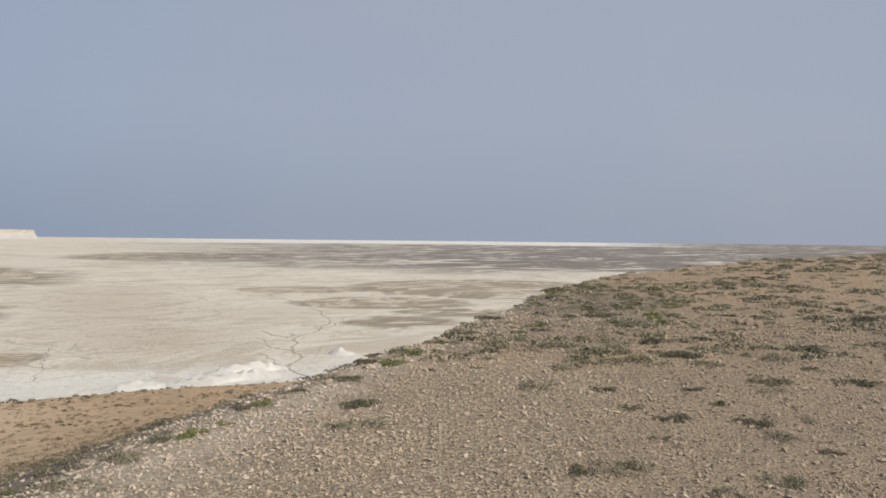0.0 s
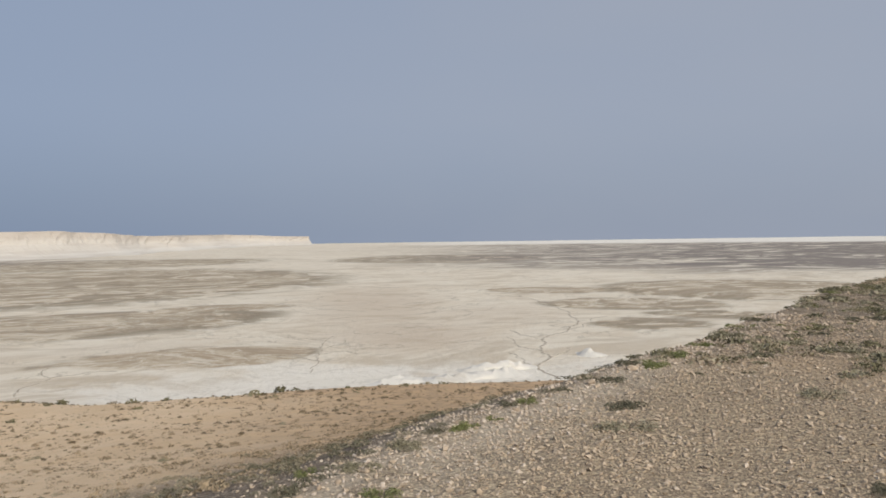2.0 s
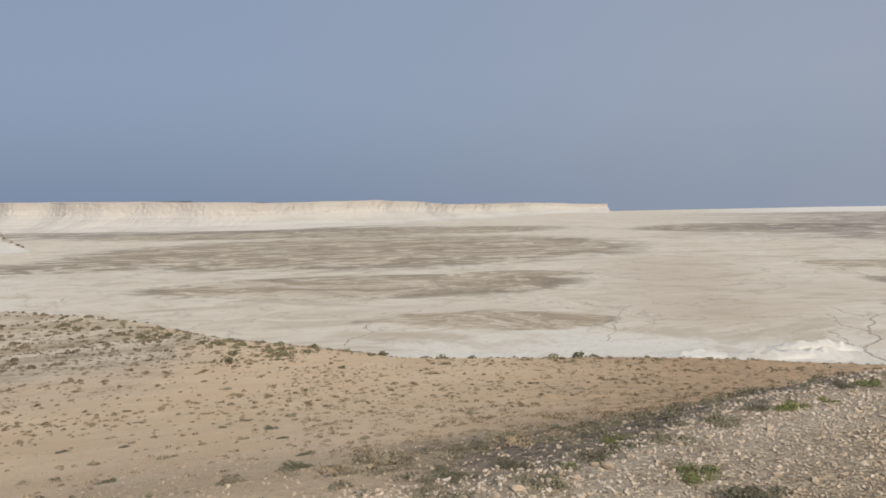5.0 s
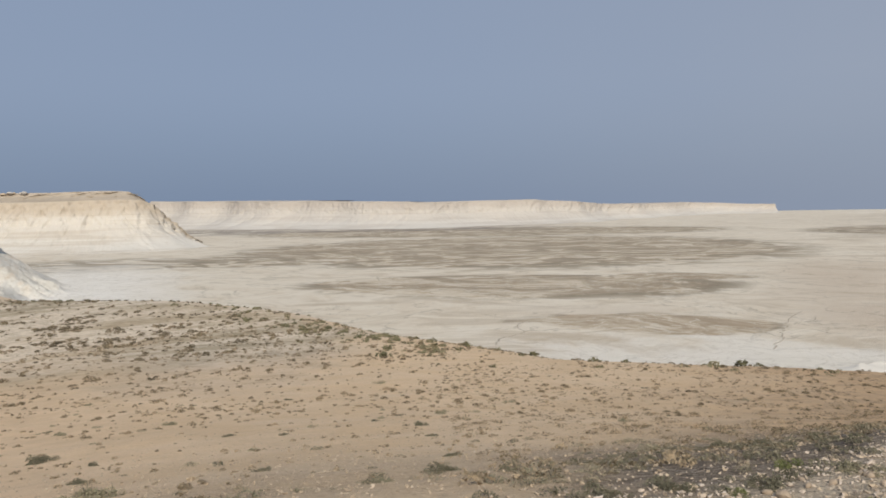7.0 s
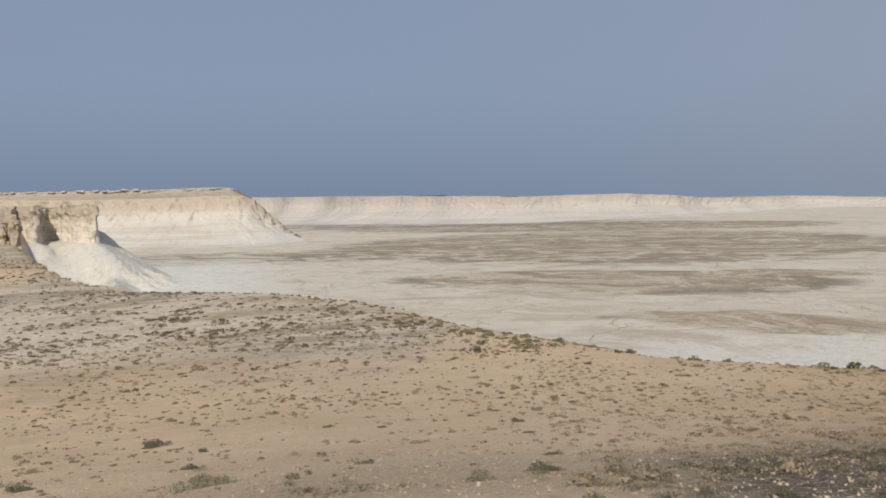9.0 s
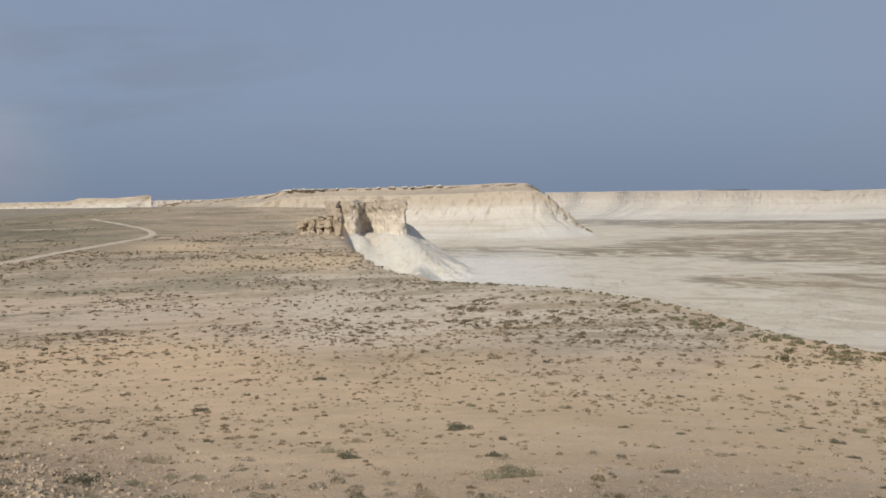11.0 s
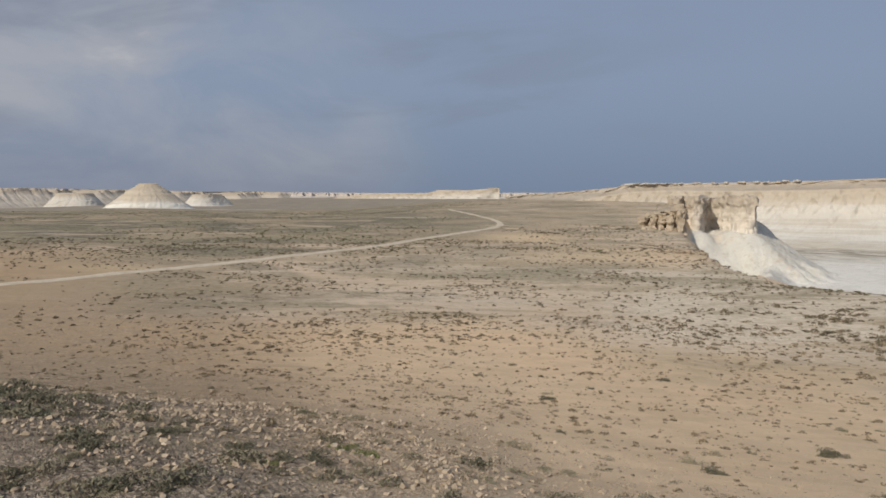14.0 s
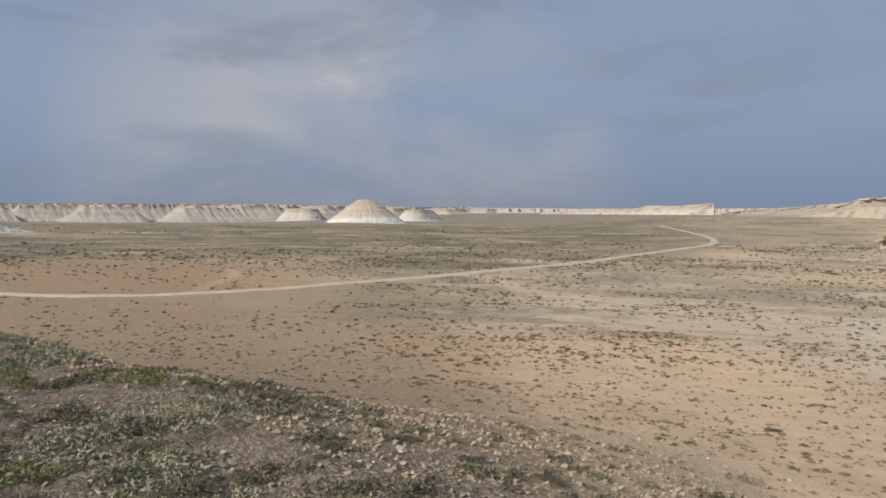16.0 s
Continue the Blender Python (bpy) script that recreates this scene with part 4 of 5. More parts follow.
HEAD_TOP = [(85.9, 800), (85.75, 786), (85.5, 781), (85.3, 784), (85.2, 791), (84.95, 794), (84.72, 789), (84.58, 780), (84.35, 770), (84.05, 769), (83.9, 780), (83.84, 798), (83.66, 808), (83.3, 811), (82.9, 808), (82.5, 800), (82.2, 790), (81.9, 780), (81.5, 777), (81.1, 775),
            (80.8, 770), (80.5, 770), (80.38, 780), (80.45, 800), (80.62, 850), (81.73, 890), (83.14, 930), (84.65, 960), (85.7, 880)]
HEAD_LOW = [(a + (0.03 if a > 84.7 else -0.03 if a < 82 else 0.0), r - (3.5 if r < 830 else 0)) for a, r in HEAD_TOP]
tagged(new("rock_headland", crag("rock_headland", HEAD_LOW, HEAD_TOP, -37, lambda az: 4.3 + 0 * az, 4.2, 13.0, 3, 2.0)), "fluted tan rock headland above a white talus slope", "rock")


def outcrop():
    """A broken crag on the plateau edge, with fallen blocks at its foot."""
    thing = tagged(new("rock_outcrop"), "broken brown rock outcrop on the plateau edge", "rock")
    line = [(85.11, 420), (85.11, 398), (85.16, 386), (85.41, 383), (85.66, 391), (85.91, 385), (86.21, 394), (86.46, 388), (86.77, 396), (87.07, 391), (87.37, 399), (87.77, 398), (87.87, 412), (86.67, 430)]
    part("rock_face", crag("rock_face", line, line, -23, lambda az: -3.0 - 1.6 * (az - 85.15), 2.6, 4.0, 15, 1.2, 0.15, BROKEN, 620), thing)
    rng = np.random.default_rng(5)
    for k in range(22):
        az = rng.uniform(84.95, 87.9)
        r = rng.uniform(376, 392)
        w = rng.uniform(0.7, 2.2)
        x, y = polar(az, r)
        zz = float(level(x, y)[0]) if az > 85.45 else -14.0
        bm = bmesh.new()
        bmesh.ops.create_icosphere(bm, subdivisions=2, radius=1.0)
        cuts = rng.normal(0, 1, (10, 3))
        cuts /= np.linalg.norm(cuts, axis=1, keepdims=True)
        lim = rng.uniform(0.4, 0.75, 10)
        for q in bm.verts:
            p = np.array(q.co)
            for c, l in zip(cuts, lim):
                p = p - c * max(0.0, p @ c - l)
            q.co = (x + p[0] * w * 1.3, y + p[1] * w * 1.3, zz + 0.25 * w + p[2] * w)
        me = bpy.data.meshes.new("block")
        bm.to_mesh(me)
        bm.free()
        me.materials.append(BROKEN)
        give(me, "h", np.full(len(me.vertices), 0.6))
        part("block", me, thing)


outcrop()


# ---------------------------------------------------------------- the dust track
def ribbon(name, knots, width, label, seed, mat, category="road", wander=0.0):
    """A strip laid on the ground through knots of (bearing, distance)."""
    p = np.array([polar(a, r) for a, r in knots])
    seg = np.concatenate([[0], np.cumsum(np.hypot(*np.diff(p, axis=0).T))])
    count = int(seg[-1] / 2.5)
    u = np.linspace(0, seg[-1], count)
    x, y = np.interp(u, seg, p[:, 0]), np.interp(u, seg, p[:, 1])
    w = np.hanning(25)
    w /= w.sum()
    x, y = np.convolve(np.pad(x, 12, "reflect", reflect_type="odd"), w, "valid"), np.convolve(np.pad(y, 12, "reflect", reflect_type="odd"), w, "valid")
    count = len(u)
    x, y = x + wander * fbm(u / 22, u * 0 + 1.5, seed + 5), y + wander * fbm(u / 22, u * 0 + 7.5, seed + 6)
    tx, ty = np.gradient(x), np.gradient(y)
    ln = np.hypot(tx, ty)
    nx, ny = ty / ln, -tx / ln
    rows = []
    for k in np.linspace(-1, 1, 7):
        half = width / 2 * (1 + 0.30 * fbm(u / 7, u * 0 + k, seed) + 0.15 * fbm(u / 45, u * 0 + k, seed + 1))
        xx, yy = x + nx * half * k, y + ny * half * k
        rows.append(np.stack([xx, yy, level(xx, yy) + 0.16 - 0.30 * abs(k) ** 4], -1))
    f = grid_faces(7, count)
    me = mesh_of(name, np.concatenate(rows), [f], mat)
    bm = bmesh.new()
    bm.from_mesh(me)
    bmesh.ops.recalc_face_normals(bm, faces=bm.faces)
    if sum(q.normal.z for q in bm.faces) < 0:
        bmesh.ops.reverse_faces(bm, faces=bm.faces)
    bm.to_mesh(me)
    bm.free()
    return tagged(new(name, me), label, category, kind="structure")


TRACK = track_material("dust_track", (0.60, 0.515, 0.405), (0.45, 0.375, 0.28))
ROAD = [(158.2, 150), (150.2, 136), (146.2, 127), (143.7, 120.5), (140.3, 115.5), (136, 117), (130.7, 121), (127.61, 130), (122.21, 141.5), (116.01, 162), (108.31, 201), (104.22, 256), (101.02, 303), (98.72, 348), (97.82, 390),
        (97.82, 420), (98.32, 455), (99.12, 490), (100.22, 544), (101.52, 615)]
ribbon("road", ROAD, 4.3, "pale dust track winding across the steppe", 1, TRACK)


# ---------------------------------------------------------------- shrubs
def blades(centres, sizes, per, rng, tall=0.55, leaf=0.16, tint=None, thick=0.35):
    """Many small leaf tufts in low domes: triangles round each centre."""
    n = len(centres)
    a = rng.uniform(0, 2 * np.pi, (n, per))
    q = np.sqrt(rng.uniform(0, 1, (n, per)))
    lump = 0.75 + 0.5 * rng.uniform(0, 1, (n, 1)) * np.sin(a * rng.integers(2, 5, (n, 1)) + rng.uniform(0, 6, (n, 1)))
    rad = q * lump * 0.5
    hz = tall * 0.5 * np.sqrt(np.clip(1 - (q * 0.95) ** 2, 0, 1)) * rng.uniform(0.25, 1.0, (n, per))
    s = sizes[:, None]
    c = np.stack([centres[:, None, 0] + rad * np.cos(a) * s, centres[:, None, 1] + rad * np.sin(a) * s, centres[:, None, 2] + hz * s], -1).reshape(-1, 3)
    ls = (np.broadcast_to(s, (n, per)) * leaf * rng.uniform(0.6, 1.5, (n, per))).reshape(-1, 1)
    m = len(c)
    d1 = rng.normal(0, 1, (m, 3))
    d1[:, 2] = np.abs(d1[:, 2]) * 0.7 + 0.15
    d1 /= np.linalg.norm(d1, axis=1, keepdims=True)
    d2 = np.cross(d1, rng.normal(0, 1, (m, 3)))
    d2 /= np.linalg.norm(d2, axis=1, keepdims=True) + 1e-9
    v = np.stack([c - d2 * ls * thick - d1 * ls * 0.4, c + d2 * ls * thick - d1 * ls * 0.4, c + d1 * ls], 1).reshape(-1, 3)
    t = np.repeat(rng.uniform(0, 1, n) if tint is None else tint, per) + rng.normal(0, 0.13, m)
    return v, np.arange(3 * m).reshape(-1, 3), np.repeat(np.clip(t, 0, 1), 3)


def scatter(rng, number, az0, az1, r0, r1, power=1.0):
    az = rng.uniform(az0, az1, number)
    r = (rng.uniform(0, 1, number) * (r1 ** power - r0 ** power) + r0 ** power) ** (1 / power)
    ux, uy = bearing(az)
    return ux * r, uy * r, az, r


def off_road(x, y):
    """Distance to the middle of the dust track."""
    p = [polar(a, r) for a, r in ROAD]
    best = np.full(x.shape, 1e9)
    for (ax, ay), (bx, by) in zip(p[:-1], p[1:]):
        t = np.clip(((x - ax) * (bx - ax) + (y - ay) * (by - ay)) / ((bx - ax) ** 2 + (by - ay) ** 2), 0, 1)
        best = np.minimum(best, np.hypot(x - ax - t * (bx - ax), y - ay - t * (by - ay)))
    return best


def shrub_field(name, number, az0, az1, r0, r1, power, size, per, keep, label, seed, mat=LEAF, leaf=0.16, tall=0.55, grow=0.0):
    rng = np.random.default_rng(seed)
    x, y, az, r = scatter(rng, number, az0, az1, r0, r1, power)
    z, d, out, r, az, white, plain = land(x, y)
    ok = (rng.uniform(0, 1, number) < keep(x, y, d, out, r, az)) & (white < 0.3) & (plain < 0.5)
    if r1 > 100:
        ok &= off_road(x, y) > 3.2
    x, y, z = x[ok], y[ok], z[ok]
    s = (size + grow * r[ok]) * np.exp(np.minimum(rng.normal(0, 0.42, len(x)), 0.6))
    v, f, t = blades(np.stack([x, y, z - 0.02 * s], -1), s, per, rng, tall, leaf, None, 0.38)
    me = mesh_of(name, v, [f], mat, smooth=False)
    give(me, "tint", t)
    return tagged(new(name, me), label, "shrubs", kind="stuff")


def clump(x, y, scale, seed, lo=-0.25, hi=0.35):
    return step(lo, hi, fbm(x / scale, y / scale, seed))


shrub_field("slope_shrubs", 11500, -2, 150, 6, 88, 1.55, 0.075, 84, lambda x, y, d, out, r, az: (d > -5) * (out > 2.0) * (0.10 + 0.90 * clump(x, y, 5, 71, 0.0, 0.5)) * 0.85 * (1 - 0.6 * step(116, 128, az)), "small dry shrubs dotting the sandy slope", 1, mat=SHADED_LEAF, tall=0.60, leaf=0.105, grow=0.0045)
shrub_field("slope_tufts", 30000, -2, 150, 6, 80, 1.5, 0.045, 22, lambda x, y, d, out, r, az: (d > -5) * (out > 1.5) * (0.2 + 0.8 * clump(x, y, 4, 95, -0.2, 0.4)) * 0.62 * (1 - 0.5 * step(116, 128, az)), "tiny dry tufts strewn over the sandy slope", 23, mat=SHADED_LEAF, tall=0.55, leaf=0.17, grow=0.0034)
shrub_field("brow_shrubs", 5200, 4, 112, 4, 18, 1.3, 0.15, 170, lambda x, y, d, out, r, az: (out > 0.0) * (out < 9) * (0.1 + 0.9 * clump(x, y, 2.2, 74)) * np.exp(-out / 6) * (1 - 0.75 * step(38, 52, az)), "low dark scrub on the stony brow", 4, mat=DARK_LEAF, tall=0.42, leaf=0.048)
shrub_field("knoll_shrubs", 2300, 100, 152, 4, 22, 1.3, 0.24, 230, lambda x, y, d, out, r, az: (out < 4) * (0.05 + 0.75 * clump(x, y, 1.6, 75)) * (0.32 + 0.68 * step(112, 126, az)), "grey-green weeds among stones on the western knoll", 5, mat=DARK_LEAF, tall=0.42, leaf=0.048)
shrub_field("knoll_greens", 1500, 114, 152, 4, 14, 1.3, 0.21, 150, lambda x, y, d, out, r, az: (out < 1.5) * clump(x, y, 1.3, 76, 0.0, 0.4), "bright green tufts among stones on the knoll", 6, mat=GREEN, tall=0.35, leaf=0.05)
shrub_field("knoll_mats", 620, 116, 152, 5, 13, 1.3, 0.50, 300, lambda x, y, d, out, r, az: (out < 1.5) * clump(x, y, 1.8, 93, 0.0, 0.35), "flat grey-green cushion mats between stones", 22, mat=SAGE, tall=0.13, leaf=0.035)
shrub_field("hilltop_shrubs", 4600, -36, 14, 9, 62, 1.3, 0.26, 80, lambda x, y, d, out, r, az: (out < 1.0) * (0.15 + 0.85 * clump(x, y, 3.5, 77, -0.3, 0.4)) * step(8.5, 12, r), "flat olive shrubs over the far hilltop", 7, tall=0.32, leaf=0.085, grow=0.004)
shrub_field("belt_shrubs", 3600, -18, 12, 9.5, 26, 1.2, 0.26, 120, lambda x, y, d, out, r, az: (out < 0.6) * (0.12 + 0.88 * clump(x, y, 1.8, 84, 0.0, 0.4)) * step(-18, -12, az), "dense low olive scrub behind the gravel", 15, mat=OLIVE_LEAF, tall=0.36, leaf=0.05)
shrub_field("belt_greens", 700, -18, 10, 9.5, 24, 1.2, 0.24, 130, lambda x, y, d, out, r, az: (out < 0.5) * clump(x, y, 2.0, 85, 0.0, 0.4), "green low tufts behind the gravel", 16, mat=GREEN, tall=0.32, leaf=0.06)
shrub_field("steppe_clumps", 5200, 84, 150, 120, 520, 1.4, 0.95, 16, lambda x, y, d, out, r, az: (d > 6) * clump(x, y, 26, 86, 0.12, 0.45), "dark shrub clumps along hollows of the steppe", 17, mat=OLIVE_LEAF, tall=0.4)
shrub_field("edge_shrubs", 6500, 8, 84, 40, 160, 1.2, 0.62, 40, lambda x, y, d, out, r, az: np.exp(-(d / 3.5) ** 2) * (0.1 + 0.9 * clump(x, y, 9, 78, -0.1, 0.3)), "dark shrubs in a line along the plateau edge", 8, mat=OLIVE_LEAF, tall=0.6)
shrub_field("plateau_shrubs", 36000, 40, 150, 38, 260, 1.35, 0.27, 20, lambda x, y, d, out, r, az: (d > -4) * step(36, 90, r) * (0.12 + 0.88 * clump(x, y, 14, 72, -0.15, 0.45)) * (1 - 0.65 * step(116, 130, az) * step(215, 190, r)), "scattered grey-brown shrubs over the plateau", 2, mat=SCRUB, tall=0.50, leaf=0.19, grow=0.0018)
shrub_field("thicket_shrubs", 10000, 52, 86, 58, 130, 1.5, 0.60, 60, lambda x, y, d, out, r, az: (d > 2) * clump(x, y, 3.2, 79, -0.12, 0.30) * (1.1 * np.exp(-((az - 77.5) / 4.0) ** 2 - ((r - 93) / 10) ** 2) + 0.20 * np.exp(-((r - 84) / 24) ** 2)), "thicket of dark shrubs on the low rise", 9, mat=SCRUB, tall=0.6, leaf=0.115)
shrub_field("wash_shrubs", 1500, 97, 114, 100, 130, 1.0, 0.46, 44, lambda x, y, d, out, r, az: np.exp(-((r - 114 - 0.5 * (az - 107) - 7 * fbm(x / 14, y / 14, 98)) / 3.6) ** 2) * clump(x, y, 5, 97, -0.05, 0.35), "dark low shrubs along a dry wash", 24, mat=SCRUB, tall=0.5, leaf=0.13)
shrub_field("hollow_shrubs", 7000, 86, 99, 250, 430, 1.5, 0.95, 40, lambda x, y, d, out, r, az: (d > 3) * 1.0 * clump(x, y, 7, 92, -0.15, 0.3) * sum(np.exp(-((az - a) / w) ** 2 - ((r - q) / 20) ** 2) for a, q, w in ((94.5, 329, 1.1), (92.5, 338, 0.7), (90.7, 397, 0.6), (89.2, 381, 0.8), (97.2, 360, 0.8))),
            "dark scrub patches in hollows before the crag", 21, mat=SCRUB, tall=0.5, leaf=0.15)
shrub_field("far_shrubs", 14000, 82, 150, 200, 800, 1.4, 1.0, 9, lambda x, y, d, out, r, az: (d > 4) * clump(x, y, 50, 73, -0.1, 0.4), "sparse dark shrubs far over the steppe", 3, mat=OLIVE_LEAF, leaf=0.24)

shrub_field("brow_tufts", 4600, -4, 50, 5, 46, 1.2, 0.19, 28, lambda x, y, d, out, r, az: (out > 1.2) * (d > -3) * (0.35 + 0.65 * clump(x, y, 3, 90)), "brown dry tufts in rows below the brow", 19, mat=SHADED_LEAF, tall=0.42, leaf=0.085)


# ---------------------------------------------------------------- loose stones and gravel
OCTA_V = np.array([(1, 0, 0), (-1, 0, 0), (0, 1, 0), (0, -1, 0), (0, 0, 1), (0, 0, -1)], float)
OCTA_F = np.array([(0, 2, 4), (2, 1, 4), (1, 3, 4), (3, 0, 4), (2, 0, 5), (1, 2, 5), (3, 1, 5), (0, 3, 5)])


BLOCK_V = np.array([(x, y, z) for x in (-1, 1) for y in (-1, 1) for z in (-1, 1)], float) * 0.72
BLOCK_F = np.array([(0, 1, 3), (0, 3, 2), (4, 6, 7), (4, 7, 5), (0, 4, 5), (0, 5, 1), (2, 3, 7), (2, 7, 6), (0, 2, 6), (0, 6, 4), (1, 5, 7), (1, 7, 3)])


def turns(rng, n):
    q = rng.normal(0, 1, (n, 4))
    q /= np.linalg.norm(q, axis=1, keepdims=True)
    w, x, y, z = q.T
    return np.stack([1 - 2 * (y * y + z * z), 2 * (x * y - w * z), 2 * (x * z + w * y), 2 * (x * y + w * z), 1 - 2 * (x * x + z * z), 2 * (y * z - w * x),
                     2 * (x * z - w * y), 2 * (y * z + w * x), 1 - 2 * (x * x + y * y)], -1).reshape(n, 3, 3)


def stone_field(name, number, az0, az1, r0, r1, power, size, spread, keep, tint, label, seed, blocky=False):
    """Angular stones strewn over the ground, each with its own facets."""
    rng = np.random.default_rng(seed)
    x, y, az, r = scatter(rng, number, az0, az1, r0, r1, power)
    z, d, out, r, az, white, plain = land(x, y)
    ok = rng.uniform(0, 1, number) < keep(x, y, d, out, r, az)
    x, y, z, out, r = x[ok], y[ok], z[ok], out[ok], r[ok]
    n = len(x)
    s = size * np.exp(np.minimum(rng.normal(0, spread, n), 0.8)) * (0.7 + 0.3 * np.minimum(r / 6, 2.5))
    base, tri = (BLOCK_V, BLOCK_F) if blocky else (OCTA_V, OCTA_F)
    k = len(base)
    v = base[None] * rng.uniform(0.65, 1.2, (n, k, 1)) + rng.normal(0, 0.20, (n, k, 3))
    v = v * rng.uniform(0.6, 1.2, (n, 1, 3))
    v = np.einsum("nij,nkj->nki", turns(rng, n), v)
    v[:, :, 2] *= 0.75
    v = v * s[:, None, None] + np.stack([x, y, z + 0.25 * s], -1)[:, None]
    f = (tri[None] + k * np.arange(n)[:, None, None]).reshape(-1, 3)
    me = mesh_of(name, v.reshape(-1, 3), [f], STONE, smooth=False)
    t = np.clip(rng.normal(tint, 0.15, n) - 0.16 * step(-4, -20, np.degrees(np.arctan2(-x, y))) + 0.36 * np.exp(-(out / 1.7) ** 2) * step(90, 60, np.degrees(np.arctan2(-x, y))), 0, 1)
    give(me, "tint", np.repeat(t, k))
    return tagged(new(name, me), label, "stones", kind="stuff")


stone_field("gravel", 108000, -40, 66, 1.6, 15, 1.0, 0.0122, 0.40, lambda x, y, d, out, r, az: (out < 0.5) * (0.6 + 0.4 * clump(x, y, 1.5, 81)), 0.50, "angular pinkish-beige gravel covering the hilltop", 11)
stone_field("far_gravel", 14000, -36, 8, 12, 50, 1.0, 0.016, 0.4, lambda x, y, d, out, r, az: (out < 0.5) * 1.0, 0.42, "beige gravel strewn over the far hilltop", 12)
stone_field("brow_stones", 26000, 4, 112, 3.8, 22, 1.1, 0.0095, 0.45, lambda x, y, d, out, r, az: (out > -0.7) * np.exp(-np.maximum(out, 0) / 5.5), 0.34, "pale loose stones on the brow of the hill", 13)
stone_field("knoll_stones", 13000, 98, 152, 3.6, 24, 1.1, 0.0112, 0.55, lambda x, y, d, out, r, az: (out < 8) * (0.25 + 0.75 * clump(x, y, 1.2, 82)) * np.exp(-np.maximum(out, 0) / 6), 0.36, "brown and pale stones strewn over the knoll", 14, True)


stone_field("slope_pebbles", 22000, 6, 150, 5, 32, 1.2, 0.0078, 0.45, lambda x, y, d, out, r, az: (out > 0.8) * (0.2 + 0.8 * clump(x, y, 2.5, 87)) * np.exp(-out / 14), 0.36, "small beige stones strewn over the sandy slope", 18)
stone_field("slope_rubble", 60000, 84, 152, 5, 38, 1.1, 0.0140, 0.55, lambda x, y, d, out, r, az: (out > 0.3) * (0.25 + 0.75 * clump(x, y, 2.0, 91)) * np.exp(-out / 12) * step(84, 104, az), 0.36, "pinkish rubble strewn below the knoll", 20, True)


# ---------------------------------------------------------------- single rocks
def rock_mesh(seed):
    rng = np.random.default_rng(seed)
    bm = bmesh.new()
    bmesh.ops.create_icosphere(bm, subdivisions=2, radius=1.0)
    cuts = rng.normal(0, 1, (9, 3))
    cuts /= np.linalg.norm(cuts, axis=1, keepdims=True)
    lim = rng.uniform(0.55, 0.9, 9)
    sc = rng.uniform(0.75, 1.2, 3) * np.array([1.0, 0.85, 0.6])
    for q in bm.verts:
        p = np.array(q.co)
        for c, l in zip(cuts, lim):
            over = p @ c - l
            if over > 0:
                p = p - c * over
        p = p + 0.05 * np.array(noise.noise_vector(Vector(p * 2.5 + seed)))
        q.co = p * sc
    me = bpy.data.meshes.new("rock")
    bm.to_mesh(me)
    bm.free()
    me.materials.append(STONE)
    give(me, "tint", np.full(len(me.vertices), rng.uniform(0.15, 0.62)))
    return me


ROCKS = [rock_mesh(k) for k in range(8)]


def put_rocks(spots, label, group, seed):
    rng = random.Random(seed)
    for az, r, w in spots:
        x, y = polar(az, r)
        ob = new("rock", rng.choice(ROCKS))
        ob.matrix_basis = pose(x, y, float(level(x, y)[0]) + 0.12 * w, rng.uniform(-15, 15), rng.uniform(-15, 15), rng.uniform(0, 360)) @ Matrix.Scale(w * 0.46, 4)
        tagged(ob, label, "rock", group)


def crest_blocks():
    """Weathered blocks standing along the crest of the mesa."""
    crown = next(o for o in mesa.children if o.name.startswith("crown"))
    v = np.zeros(len(crown.data.vertices) * 3)
    crown.data.vertices.foreach_get("co", v)
    v = v.reshape(-1, 3)
    v = v[v[:, 2] > 30]
    edge = np.argsort(np.hypot(v[:, 0], v[:, 1]))
    rng = np.random.default_rng(31)
    at = np.degrees(np.arctan2(-v[:, 0], v[:, 1]))
    for k in range(40):
        ledge = k >= 26
        az = 89.0 - 0.22 * (k - 26) if ledge else rng.uniform(77.8, 86.5)
        near = edge[np.abs(at[edge] - az) < 0.15]
        x, y, z = v[near[int(rng.integers(0, min(3, len(near))))]]
        w = rng.uniform(8, 13) if ledge else rng.uniform(3.5, 9.0)
        me = rock_mesh(60 + k % 6).copy()
        me.materials.clear()
        me.materials.append(HAZY_CHALK if k % 3 or ledge else BROKEN)
        give(me, "h", np.full(len(me.vertices), 0.3))
        ob = tagged(new("rock", me), "weathered pale block on the crest of the mesa", "rock", "blocks on the mesa crest")
        ob.matrix_basis = pose(x, y, z + 0.6, 0, 0, rng.uniform(0, 360)) @ Matrix.Diagonal((w, w, 4.4 - 0.18 * (k - 26) if ledge else rng.uniform(3.0, 5.0), 1))


crest_blocks()
put_rocks(((115.7, 5.1, 0.09), (118.2, 5.3, 0.06), (124.8, 4.7, 0.10), (141.1, 9.3, 0.10), (122.4, 5.3, 0.07), (120.3, 5.4, 0.06), (125.6, 5.0, 0.07), (128.9, 5.8, 0.06), (111.5, 4.8, 0.06), (113.6, 4.6, 0.07), (136.9, 8.7, 0.09),
           (139.7, 9.3, 0.10), (124.0, 4.7, 0.11), (121.5, 4.5, 0.10), (131, 6.5, 0.07), (134, 7.6, 0.08), (127, 5.2, 0.06), (133, 4.9, 0.05), (119, 4.8, 0.06)), "pale angular rock lying on the stony knoll", "rocks on the knoll", 1)
